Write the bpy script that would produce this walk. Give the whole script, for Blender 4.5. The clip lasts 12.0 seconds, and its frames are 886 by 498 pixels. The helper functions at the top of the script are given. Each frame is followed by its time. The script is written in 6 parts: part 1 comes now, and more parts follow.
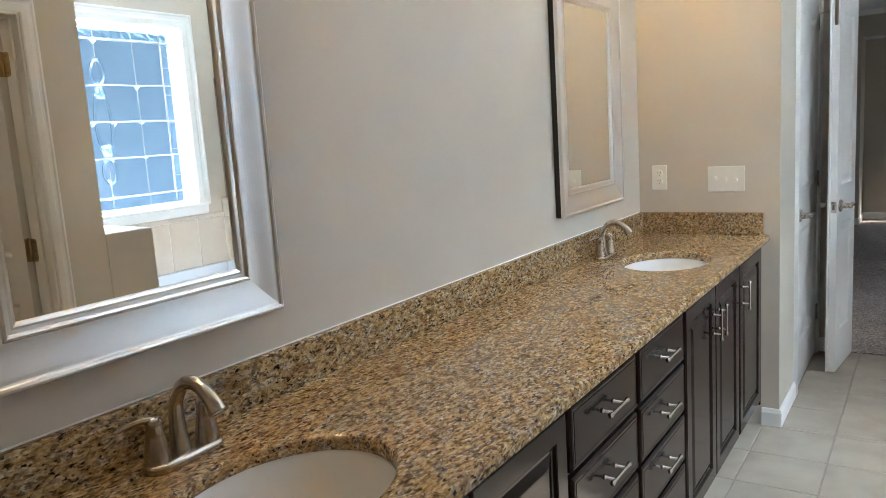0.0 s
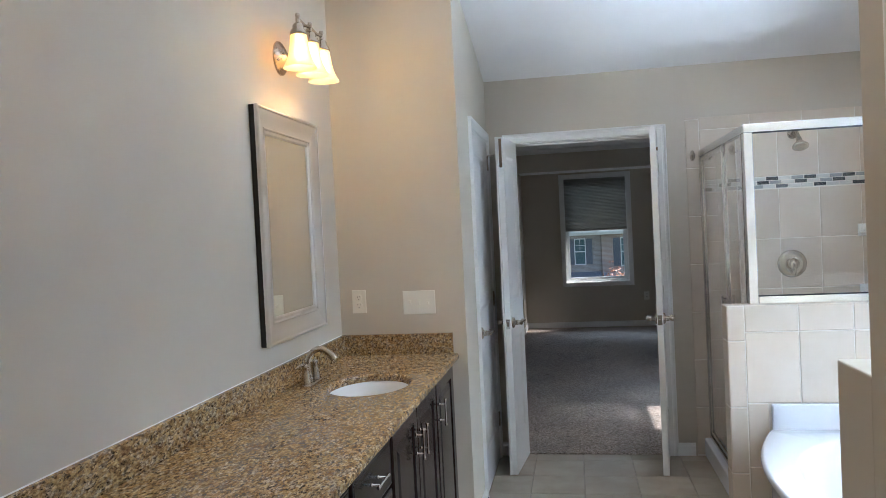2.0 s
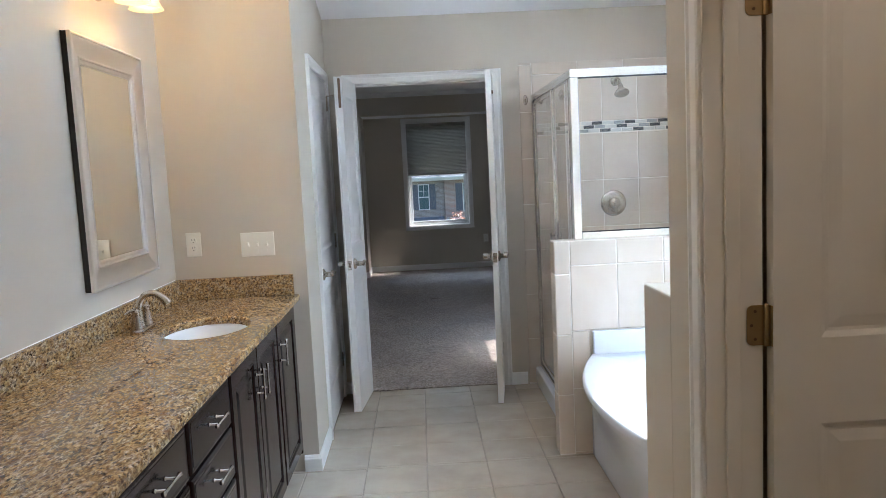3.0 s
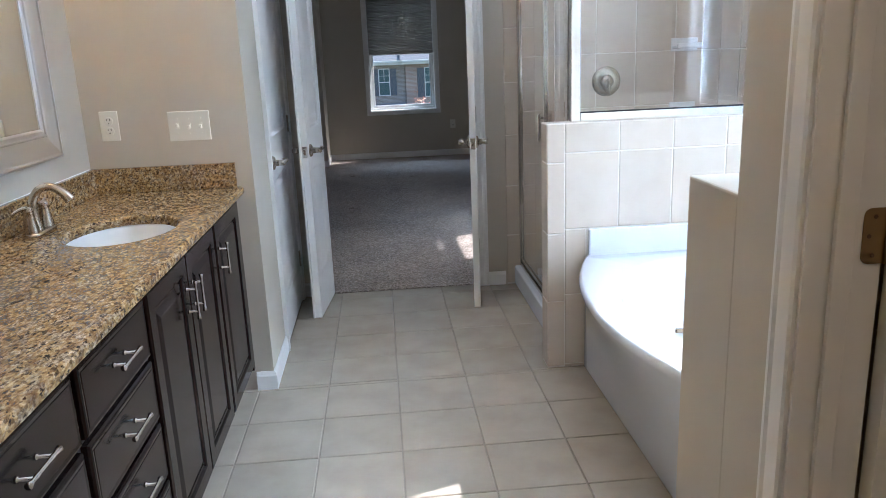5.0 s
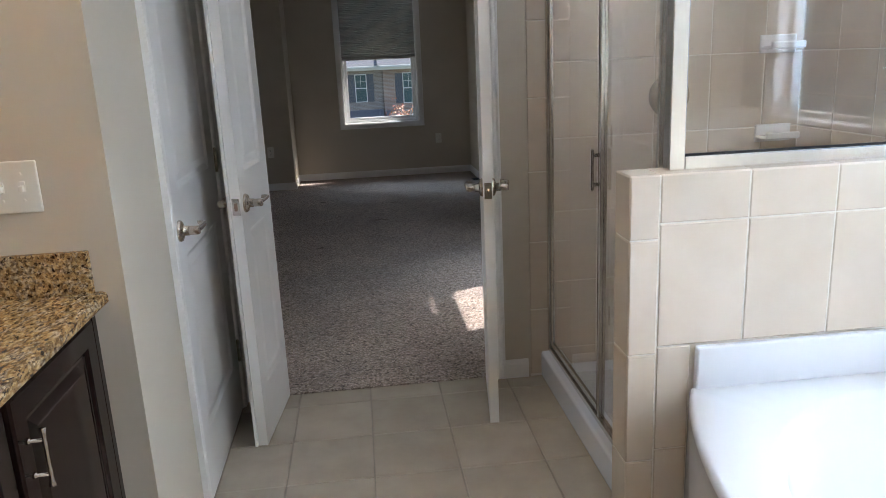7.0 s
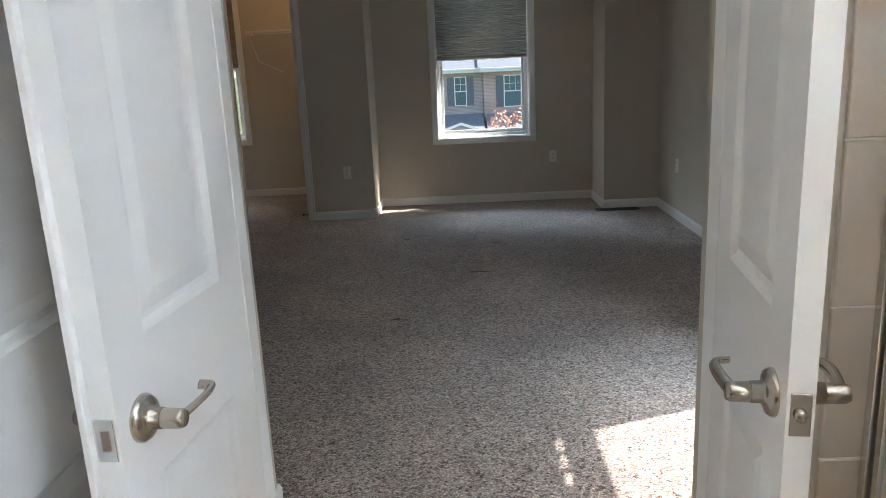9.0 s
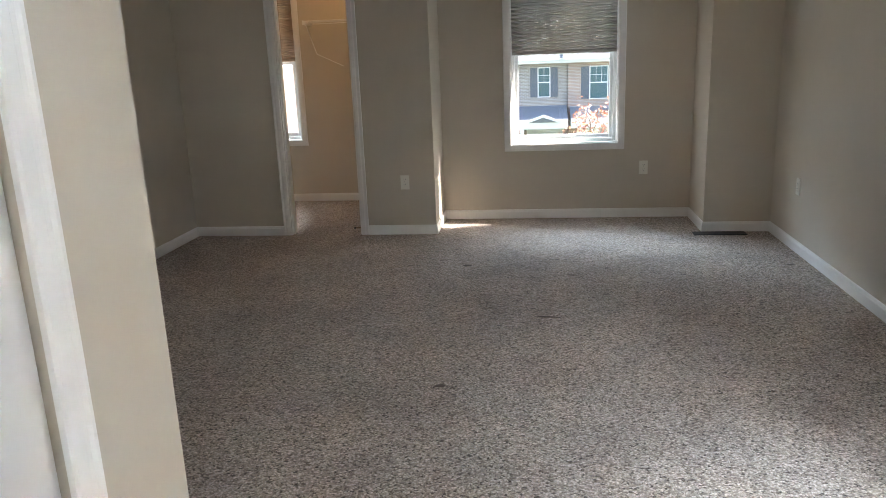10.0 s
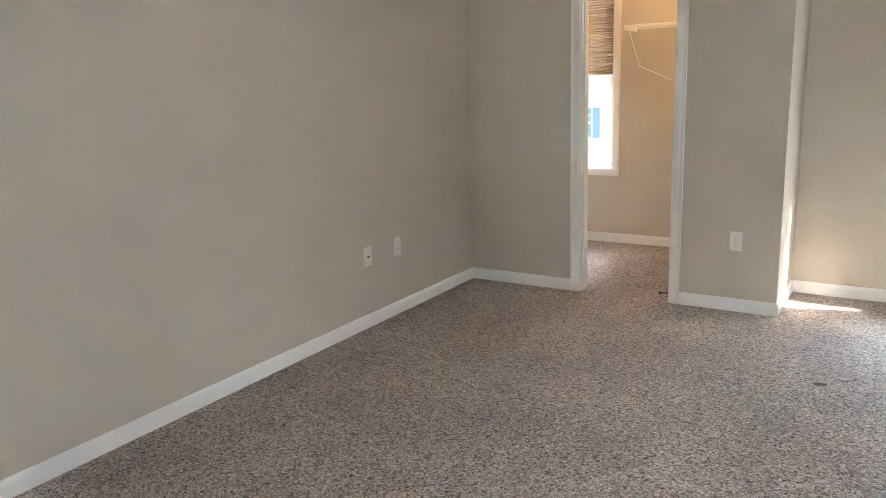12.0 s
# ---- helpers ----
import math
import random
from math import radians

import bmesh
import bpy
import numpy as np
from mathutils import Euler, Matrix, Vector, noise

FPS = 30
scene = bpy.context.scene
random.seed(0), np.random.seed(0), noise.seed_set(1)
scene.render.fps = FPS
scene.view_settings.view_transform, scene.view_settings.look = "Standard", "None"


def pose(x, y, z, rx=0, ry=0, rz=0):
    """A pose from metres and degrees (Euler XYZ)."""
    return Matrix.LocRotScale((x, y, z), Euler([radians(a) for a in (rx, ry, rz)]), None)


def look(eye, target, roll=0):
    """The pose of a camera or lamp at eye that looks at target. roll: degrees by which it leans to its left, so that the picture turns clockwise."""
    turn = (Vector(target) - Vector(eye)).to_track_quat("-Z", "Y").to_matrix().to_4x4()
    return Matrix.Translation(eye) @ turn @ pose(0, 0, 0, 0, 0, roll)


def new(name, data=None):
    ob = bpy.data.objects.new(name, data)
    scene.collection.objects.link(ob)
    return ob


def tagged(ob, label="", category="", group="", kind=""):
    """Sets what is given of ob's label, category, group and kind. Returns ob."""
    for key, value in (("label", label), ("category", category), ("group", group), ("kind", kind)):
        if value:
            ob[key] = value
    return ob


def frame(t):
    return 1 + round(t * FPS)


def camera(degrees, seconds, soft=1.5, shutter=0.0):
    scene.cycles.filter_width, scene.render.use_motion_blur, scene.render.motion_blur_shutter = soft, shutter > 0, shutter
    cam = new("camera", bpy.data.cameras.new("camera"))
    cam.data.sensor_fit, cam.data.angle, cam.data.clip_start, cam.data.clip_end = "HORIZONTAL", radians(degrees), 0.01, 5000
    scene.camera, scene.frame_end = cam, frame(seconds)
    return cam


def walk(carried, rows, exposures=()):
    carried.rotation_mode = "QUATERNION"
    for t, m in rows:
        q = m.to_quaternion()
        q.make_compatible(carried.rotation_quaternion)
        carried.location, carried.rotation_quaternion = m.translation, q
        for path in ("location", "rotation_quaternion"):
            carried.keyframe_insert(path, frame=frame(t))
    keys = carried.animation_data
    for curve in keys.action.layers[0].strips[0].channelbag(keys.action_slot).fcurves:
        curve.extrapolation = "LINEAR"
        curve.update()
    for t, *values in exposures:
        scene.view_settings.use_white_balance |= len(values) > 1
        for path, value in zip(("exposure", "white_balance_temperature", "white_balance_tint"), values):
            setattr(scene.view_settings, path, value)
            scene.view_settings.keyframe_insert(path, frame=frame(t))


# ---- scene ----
cam = camera(61.4, 12.0, soft=0.85)
PATH = [
    (0, (0.027, 0.06, 1.468), (-1.066, 1.707, 1.161), -3.7),
    (0.5, (0.032, 0.056, 1.529), (-1.069, 1.722, 1.425), -2.8),
    (1, (0.039, 0.06, 1.544), (-0.927, 1.812, 1.536), -2.6),
    (1.5, (0.033, 0.066, 1.535), (-0.639, 1.949, 1.528), -2.8),
    (2, (0.0, 0.029, 1.524), (-0.346, 1.999, 1.476), -2.8),
    (2.5, (0.006, 0.008, 1.516), (-0.082, 2.002, 1.397), -2.8),
    (3, (0.027, -0.002, 1.493), (0.085, 1.986, 1.282), -2.8),
    (3.5, (0.018, 0.01, 1.455), (0.133, 1.982, 1.145), -2.6),
    (3.7, (0.018, 0.022, 1.45), (0.138, 1.987, 1.101), -2.5),
    (5.5, (-0.012, 0.887, 1.406), (0.158, 2.81, 0.884), -2.5),
    (6, (0.005, 1.205, 1.403), (0.209, 3.126, 0.885), -2.6),
    (6.5, (0.032, 1.54, 1.419), (0.253, 3.461, 0.911), -2.6),
    (8.5, (0.012, 3.234, 1.393), (0.027, 5.175, 0.913), -2.7),
    (9, (0.056, 3.684, 1.393), (0.006, 5.625, 0.912), -2.7),
    (9.5, (0.065, 4.181, 1.441), (-0.06, 6.115, 0.946), -2.3),
    (10, (0.125, 4.609, 1.442), (-0.135, 6.528, 0.942), -2.3),
    (10.5, (0.098, 5.004, 1.426), (-0.306, 6.9, 0.936), -2.2),
    (11, (0.082, 5.328, 1.434), (-0.515, 7.174, 0.951), -2.4),
    (11.5, (0.075, 5.664, 1.465), (-0.734, 7.433, 1.0), -2.3),
    (12, (-0.088, 5.967, 1.473), (-1.146, 7.605, 1.026), -2.1),
]
EXPOSURES = [(0.0, 2.8, 6050, 10), (0.5, 2.45, 6000, 11), (1.0, 2.25, 5900, 11), (3.0, 2.7, 5800, 13), (3.7, 2.85, 5800, 13), (5.5, 2.55, 5600, 13), (6.5, 2.3, 6400, 15), (8.5, 3.15, 6100, 13), (9.0, 3.25, 6250, 12), (9.5, 3.65, 6450, 12), (10.0, 4.25, 6550, 13), (10.5, 4.55, 6550, 13), (11.0, 4.95, 6350, 13), (12.0, 5.55, 6350, 13)]
walk(cam, [(t, look(eye, target, roll)) for t, eye, target, roll in PATH], EXPOSURES)

# ---- world and sun ----
SUN_EL = 44.0
SUN_WAY = Vector((-0.944 * math.cos(radians(SUN_EL)), -0.33 * math.cos(radians(SUN_EL)), -math.sin(radians(SUN_EL))))
world = bpy.data.worlds.new("world")
scene.world = world
world.use_nodes = True
wn = world.node_tree.nodes
sky = wn.new("ShaderNodeTexSky")
sky.sky_type = "NISHITA"
sky.sun_disc = False
sky.sun_elevation = radians(SUN_EL)
sky.sun_rotation = math.atan2(0.944, 0.33)
wn["Background"].inputs[1].default_value = 0.042
world.node_tree.links.new(sky.outputs[0], wn["Background"].inputs[0])
sun_data = bpy.data.lights.new("sun", "SUN")
sun_data.energy, sun_data.angle, sun_data.color = 1.75, radians(0.5), (1.0, 0.95, 0.88)
sun = new("sun", sun_data)
sun.matrix_world = Matrix.Translation((20, 10, 20)) @ SUN_WAY.to_track_quat("-Z", "Y").to_matrix().to_4x4()


# ---- materials ----
def material(name, color, rough=0.5, metal=0.0):
    m = bpy.data.materials.new(name)
    m.use_nodes = True
    b = m.node_tree.nodes["Principled BSDF"]
    b.inputs["Base Color"].default_value = (*color, 1)
    b.inputs["Roughness"].default_value = rough
    b.inputs["Metallic"].default_value = metal
    return m, m.node_tree, b


def coords(tree, scale=(1, 1, 1)):
    tc = tree.nodes.new("ShaderNodeTexCoord")
    mp = tree.nodes.new("ShaderNodeMapping")
    mp.inputs["Scale"].default_value = scale
    tree.links.new(tc.outputs["Object"], mp.inputs[0])
    return mp.outputs[0]


def noise_node(tree, vec, scale, detail=4, rough=0.55):
    n = tree.nodes.new("ShaderNodeTexNoise")
    n.inputs["Scale"].default_value, n.inputs["Detail"].default_value, n.inputs["Roughness"].default_value = scale, detail, rough
    tree.links.new(vec, n.inputs["Vector"])
    return n.outputs["Fac"]


def ramp(tree, fac, stops):
    r = tree.nodes.new("ShaderNodeValToRGB")
    while len(r.color_ramp.elements) < len(stops):
        r.color_ramp.elements.new(0.5)
    for e, (p, c) in zip(r.color_ramp.elements, stops):
        e.position, e.color = p, (*c, 1)
    tree.links.new(fac, r.inputs[0])
    return r.outputs[0]


def mix(tree, fac, a, b, mode="MIX"):
    n = tree.nodes.new("ShaderNodeMix")
    n.data_type, n.blend_type = "RGBA", mode
    for key, v in ((0, fac), (6, a), (7, b)):
        if isinstance(v, (int, float)):
            n.inputs[key].default_value = v
        elif isinstance(v, tuple):
            n.inputs[key].default_value = (*v, 1)
        else:
            tree.links.new(v, n.inputs[key])
    return n.outputs[2]


def bump(tree, bsdf, height, strength=0.2, distance=0.002):
    n = tree.nodes.new("ShaderNodeBump")
    n.inputs["Strength"].default_value, n.inputs["Distance"].default_value = strength, distance
    tree.links.new(height, n.inputs["Height"])
    tree.links.new(n.outputs[0], bsdf.inputs["Normal"])


def painted(name, color, rough=0.6, grain=260, depth=0.0006, spread=0.04):
    """Painted surface: a fine roller texture and faint cloudiness."""
    m, t, b = material(name, color, rough)
    v = coords(t)
    big = noise_node(t, v, 1.3, 3)
    lo, hi = tuple(c * (1 - spread) for c in color), tuple(min(1, c * (1 + spread)) for c in color)
    t.links.new(ramp(t, big, [(0.3, lo), (0.7, hi)]), b.inputs["Base Color"])
    bump(t, b, noise_node(t, v, grain, 2), 0.35, depth)
    return m


WALL = painted("wall_paint", (0.575, 0.515, 0.424), 0.62)
CEIL = painted("ceiling_paint", (0.86, 0.85, 0.83), 0.8, 180, 0.001)
TRIM = painted("trim_paint", (0.86, 0.85, 0.825), 0.32, 90, 0.0003, 0.015)
DOORP = painted("door_paint", (0.80, 0.79, 0.77), 0.38, 120, 0.0004, 0.015)


def granite():
    """Gold-brown granite: fine mottling drawn out along the slab, grey quartz, dark mica and rust."""
    m, t, b = material("granite", (0.4, 0.3, 0.2), 0.07)
    b.inputs["Specular IOR Level"].default_value = 0.4
    v = coords(t, (1, 1, 1))
    flow = t.nodes.new("ShaderNodeMapping")
    flow.inputs["Rotation"].default_value = (0.25, 0.15, 0.22)
    flow.inputs["Scale"].default_value = (1.25, 0.62, 1.25)
    t.links.new(v, flow.inputs[0])
    f = flow.outputs[0]
    base = ramp(t, noise_node(t, f, 72, 6, 0.75), [(0.31, (0.10, 0.06, 0.035)), (0.42, (0.29, 0.19, 0.095)), (0.52, (0.46, 0.335, 0.175)), (0.66, (0.68, 0.57, 0.40))])
    grey = ramp(t, noise_node(t, f, 40, 5, 0.65), [(0.50, (0, 0, 0)), (0.58, (1, 1, 1))])
    quartz = ramp(t, noise_node(t, f, 120, 4, 0.75), [(0.38, (0.09, 0.075, 0.06)), (0.49, (0.40, 0.35, 0.28)), (0.60, (0.74, 0.68, 0.58))])
    base = mix(t, mix(t, 0.75, (0, 0, 0), grey), base, quartz)
    vor = t.nodes.new("ShaderNodeTexVoronoi")
    vor.inputs["Scale"].default_value = 150
    t.links.new(f, vor.inputs["Vector"])
    cell = t.nodes.new("ShaderNodeSeparateColor")
    t.links.new(vor.outputs["Color"], cell.inputs[0])
    tint = ramp(t, cell.outputs[0], [(0.0, (0.28, 0.24, 0.22)), (0.30, (0.85, 0.82, 0.78)), (1.0, (1.45, 1.38, 1.25))])
    base = mix(t, 0.85, base, tint, "MULTIPLY")
    specks = ramp(t, noise_node(t, f, 92, 4, 0.7), [(0.385, (1, 1, 1)), (0.43, (0, 0, 0))])
    base = mix(t, specks, base, (0.022, 0.015, 0.012))
    rust = ramp(t, noise_node(t, f, 17, 3), [(0.58, (0, 0, 0)), (0.68, (1, 1, 1))])
    base = mix(t, mix(t, 0.45, (0, 0, 0), rust), base, (0.15, 0.065, 0.03))
    base = mix(t, 1.0, base, (0.86, 0.80, 0.71), "MULTIPLY")
    t.links.new(base, b.inputs["Base Color"])
    bump(t, b, noise_node(t, f, 90, 3), 0.04, 0.0004)
    return m


GRANITE = granite()


def espresso():
    m, t, b = material("espresso_wood", (0.022, 0.013, 0.011), 0.16)
    b.inputs["Specular IOR Level"].default_value = 0.3
    v = coords(t, (60, 60, 4))
    g = noise_node(t, v, 3, 5, 0.6)
    t.links.new(ramp(t, g, [(0.3, (0.011, 0.006, 0.005)), (0.7, (0.024, 0.013, 0.011))]), b.inputs["Base Color"])
    bump(t, b, g, 0.15, 0.0004)
    return m


ESPRESSO = espresso()
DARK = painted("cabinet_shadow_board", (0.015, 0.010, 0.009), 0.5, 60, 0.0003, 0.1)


def brushed(name, color, rough, streak=(60, 60, 220)):
    m, t, b = material(name, color, rough, 1.0)
    g = noise_node(t, coords(t, streak), 3, 3)
    mr = t.nodes.new("ShaderNodeMapRange")
    mr.inputs["To Min"].default_value, mr.inputs["To Max"].default_value = rough * 0.85, rough * 1.2
    t.links.new(g, mr.inputs[0])
    t.links.new(mr.outputs[0], b.inputs["Roughness"])
    return m


NICKEL = brushed("brushed_nickel", (0.52, 0.465, 0.40), 0.22)
CHROME = brushed("polished_pull_metal", (0.72, 0.70, 0.67), 0.14)
ALU = brushed("bright_aluminium", (0.66, 0.645, 0.62), 0.24)
SILVER = brushed("silver_leaf_frame", (0.78, 0.76, 0.73), 0.33, (40, 40, 40))
GOLDEN = brushed("bronzed_inner_lip", (0.32, 0.24, 0.19), 0.35)
BRASS = brushed("aged_brass", (0.45, 0.34, 0.19), 0.34)
BRONZE = brushed("dull_bronze", (0.22, 0.16, 0.11), 0.42)
MIRROR = material("mirror_glass", (0.90, 0.92, 0.90), 0.0, 1.0)[0]
PORCELAIN = painted("porcelain", (0.86, 0.86, 0.85), 0.1, 40, 0.0001, 0.01)
ACRYLIC = painted("tub_acrylic", (0.72, 0.75, 0.80), 0.16, 40, 0.0001, 0.01)
PLASTIC = painted("ivory_plastic", (0.80, 0.78, 0.70), 0.35, 60, 0.0001, 0.01)
BLACK = painted("black_rubber", (0.012, 0.012, 0.013), 0.55, 60, 0.0002, 0.1)


def ceramic(name, stops, rough):
    """Beige ceramic with clouded glaze; every tile takes another cut of the cloud and another tone."""
    m, t, b = material(name, stops[1], rough)
    tc = t.nodes.new("ShaderNodeTexCoord")
    info = t.nodes.new("ShaderNodeObjectInfo")
    add = t.nodes.new("ShaderNodeVectorMath")
    add.operation = "MULTIPLY_ADD"
    t.links.new(info.outputs["Random"], add.inputs[0])
    add.inputs[1].default_value = (37.0, 91.0, 53.0)
    t.links.new(tc.outputs["Object"], add.inputs[2])
    v = add.outputs[0]
    cloud = noise_node(t, v, 5.5, 5, 0.5)
    soft = t.nodes.new("ShaderNodeMapRange")
    soft.interpolation_type = "SMOOTHERSTEP"
    soft.inputs["From Min"].default_value, soft.inputs["From Max"].default_value = 0.18, 0.82
    t.links.new(cloud, soft.inputs[0])
    base = mix(t, soft.outputs[0], stops[0], stops[2])
    fine = t.nodes.new("ShaderNodeMapRange")
    fine.inputs["From Min"].default_value, fine.inputs["From Max"].default_value = 0.3, 0.7
    fine.inputs["To Max"].default_value = 0.35
    t.links.new(noise_node(t, v, 38, 4, 0.6), fine.inputs[0])
    base = mix(t, fine.outputs[0], base, stops[1])
    tone = ramp(t, info.outputs["Random"], [(0.0, (0.95, 0.95, 0.945)), (1.0, (1.04, 1.03, 1.02))])
    base = mix(t, 1.0, base, tone, "MULTIPLY")
    t.links.new(base, b.inputs["Base Color"])
    bump(t, b, noise_node(t, v, 20, 3), 0.05, 0.0006)
    return m


FLOOR_TILE = ceramic("floor_ceramic", [(0.43, 0.37, 0.295), (0.49, 0.43, 0.345), (0.53, 0.47, 0.385)], 0.27)
WALL_TILE = ceramic("wall_ceramic", [(0.64, 0.55, 0.45), (0.675, 0.59, 0.495), (0.69, 0.61, 0.52)], 0.27)
GROUT = painted("grout", (0.33, 0.285, 0.235), 0.85, 300, 0.0008, 0.1)
GROUT_LIGHT = painted("pale_grout", (0.76, 0.72, 0.65), 0.85, 300, 0.0006, 0.05)
MOSAIC_PALE = painted("pale_glass_mosaic", (0.66, 0.66, 0.62), 0.12, 50, 0.0002, 0.1)
MOSAIC_DARK = painted("slate_glass_mosaic", (0.055, 0.065, 0.07), 0.12, 50, 0.0002, 0.2)
MOSAIC_GREY = painted("grey_glass_mosaic", (0.34, 0.36, 0.36), 0.12, 50, 0.0002, 0.15)


def carpet():
    """Twisted cut pile: centimetre tufts in mixed browns, shade painted into the gaps, and foot-worn shading."""
    m, t, b = material("carpet_pile", (0.3, 0.25, 0.2), 0.95)
    v = coords(t)
    warp = t.nodes.new("ShaderNodeTexNoise")
    warp.inputs["Scale"].default_value, warp.inputs["Detail"].default_value = 60, 2
    t.links.new(v, warp.inputs["Vector"])
    off = t.nodes.new("ShaderNodeVectorMath")
    off.operation = "MULTIPLY_ADD"
    t.links.new(warp.outputs["Color"], off.inputs[0])
    off.inputs[1].default_value = (0.016, 0.016, 0.016)
    t.links.new(v, off.inputs[2])
    w = off.outputs[0]
    vor = t.nodes.new("ShaderNodeTexVoronoi")
    vor.inputs["Scale"].default_value = 128
    t.links.new(w, vor.inputs["Vector"])
    cell = t.nodes.new("ShaderNodeSeparateColor")
    t.links.new(vor.outputs["Color"], cell.inputs[0])
    tuft = ramp(t, cell.outputs[0], [(0.0, (0.08, 0.053, 0.04)), (0.16, (0.34, 0.265, 0.215)), (0.6, (0.56, 0.46, 0.39)), (1.0, (0.80, 0.70, 0.62))])
    # shade between tufts put into the colour: lighter centres, darker edges
    gap_shade = ramp(t, vor.outputs["Distance"], [(0.20, (1.2, 1.2, 1.2)), (0.62, (0.50, 0.48, 0.46))])
    base = mix(t, 0.7, tuft, gap_shade, "MULTIPLY")
    fleck = ramp(t, noise_node(t, v, 66, 4, 0.75), [(0.36, (0.36, 0.33, 0.30)), (0.46, (1, 1, 1))])
    base = mix(t, 0.7, base, fleck, "MULTIPLY")
    lay = ramp(t, noise_node(t, v, 1.7, 5, 0.65), [(0.32, (0.80, 0.80, 0.81)), (0.68, (1.12, 1.11, 1.09))])
    base = mix(t, 1.0, base, lay, "MULTIPLY")
    t.links.new(base, b.inputs["Base Color"])
    b.inputs["Sheen Weight"].default_value = 0.2
    b.inputs["Specular IOR Level"].default_value = 0.1
    h = t.nodes.new("ShaderNodeMath")
    h.operation = "SUBTRACT"
    t.links.new(noise_node(t, v, 260, 2), h.inputs[0])
    t.links.new(vor.outputs["Distance"], h.inputs[1])
    bump(t, b, h.outputs[0], 0.8, 0.006)
    return m


CARPET = carpet()


def clear_glass(name, color, rough=0.0):
    m, t, b = material(name, color, rough)
    b.inputs["Transmission Weight"].default_value = 1.0
    b.inputs["IOR"].default_value = 1.45
    return m


GLASS = clear_glass("clear_glass", (0.99, 0.995, 0.985))
WINDOW_GLASS = clear_glass("window_glass", (0.97, 0.99, 0.98))


def glow(name, color, strength):
    m, t, b = material(name, color, 0.4)
    b.inputs["Emission Color"].default_value = (*color, 1)
    b.inputs["Emission Strength"].default_value = strength
    return m


BULB = glow("lit_bulb", (1.0, 0.68, 0.33), 14)
m_, t_, b_ = material("frosted_shade", (0.90, 0.74, 0.46), 0.5)
b_.inputs["Transmission Weight"].default_value = 0.4
b_.inputs["Emission Color"].default_value = (1.0, 0.70, 0.30, 1)
b_.inputs["Emission Strength"].default_value = 0.06
SHADE = m_


# ---- mesh tools ----
def finish(name, bm, mat, parent=None, label="", smooth=False):
    me = bpy.data.meshes.new(name)
    bmesh.ops.recalc_face_normals(bm, faces=bm.faces)
    if smooth:
        for f in bm.faces:
            f.smooth = True
    bm.to_mesh(me)
    bm.free()
    for one in mat if isinstance(mat, (list, tuple)) else [mat]:
        me.materials.append(one)
    ob = new(name, me)
    if parent:
        ob.parent = parent
    if label:
        ob["label"] = label
    return ob


def part(name, bm, mat, parent, label="", smooth=False):
    return finish(name, bm, mat, parent, label, smooth)


def thing(name, label, category, place=(0, 0, 0), turn=0, group="", kind=""):
    e = new(name)
    e.empty_display_size = 0.1
    e.matrix_basis = pose(*place, 0, 0, turn)
    return tagged(e, label, category, group, kind)


def box(x0, x1, y0, y1, z0, z1, bevel=0.0, seg=2, bm=None):
    out = bm or bmesh.new()
    made = bmesh.ops.create_cube(out, size=1.0, matrix=Matrix.Translation(((x0 + x1) / 2, (y0 + y1) / 2, (z0 + z1) / 2)) @ Matrix.Diagonal((x1 - x0, y1 - y0, z1 - z0, 1)))
    if bevel:
        es = list({e for v in made["verts"] for e in v.link_edges})
        bmesh.ops.bevel(out, geom=es, offset=bevel, segments=seg, affect="EDGES", profile=0.5)
    return out


def lathe(profile, axis="z", center=(0, 0, 0), n=28, bm=None, sy=1.0):
    """Turn (radius, height) pairs about an axis through center."""
    out = bm or bmesh.new()
    turn = {"z": Matrix(), "x": Matrix.Rotation(radians(90), 4, "Y"), "y": Matrix.Rotation(radians(-90), 4, "X")}[axis]
    m = Matrix.Translation(center) @ turn
    rings = []
    for r, h in profile:
        if r < 1e-6:
            rings.append([out.verts.new(m @ Vector((0, 0, h)))])
        else:
            rings.append([out.verts.new(m @ Vector((r * math.cos(a), sy * r * math.sin(a), h))) for a in (2 * math.pi * k / n for k in range(n))])
    for a, b in zip(rings, rings[1:]):
        for k in range(n):
            q = [a[k % len(a)], a[(k + 1) % len(a)], b[(k + 1) % len(b)], b[k % len(b)]]
            q = list(dict.fromkeys(q))
            if len(q) > 2:
                out.faces.new(q)
    return out


def tube(points, radii, n=12, bm=None, flat=1.0):
    """A round bar that follows points, with a radius at each, closed at both ends."""
    out = bm or bmesh.new()
    pts = [Vector(p) for p in points]
    if isinstance(radii, (int, float)):
        radii = [radii] * len(pts)
    rings, side = [], None
    for k, p in enumerate(pts):
        d = (pts[min(k + 1, len(pts) - 1)] - pts[max(k - 1, 0)]).normalized()
        if side is None:
            side = d.orthogonal().normalized()
        side = (side - d * side.dot(d)).normalized()
        up = d.cross(side)
        rings.append([out.verts.new(p + radii[k] * (math.cos(a) * side + flat * math.sin(a) * up)) for a in (2 * math.pi * i / n for i in range(n))])
    for a, b in zip(rings, rings[1:]):
        for k in range(n):
            out.faces.new([a[k], a[(k + 1) % n], b[(k + 1) % n], b[k]])
    out.faces.new(rings[0])
    out.faces.new(rings[-1])
    return out


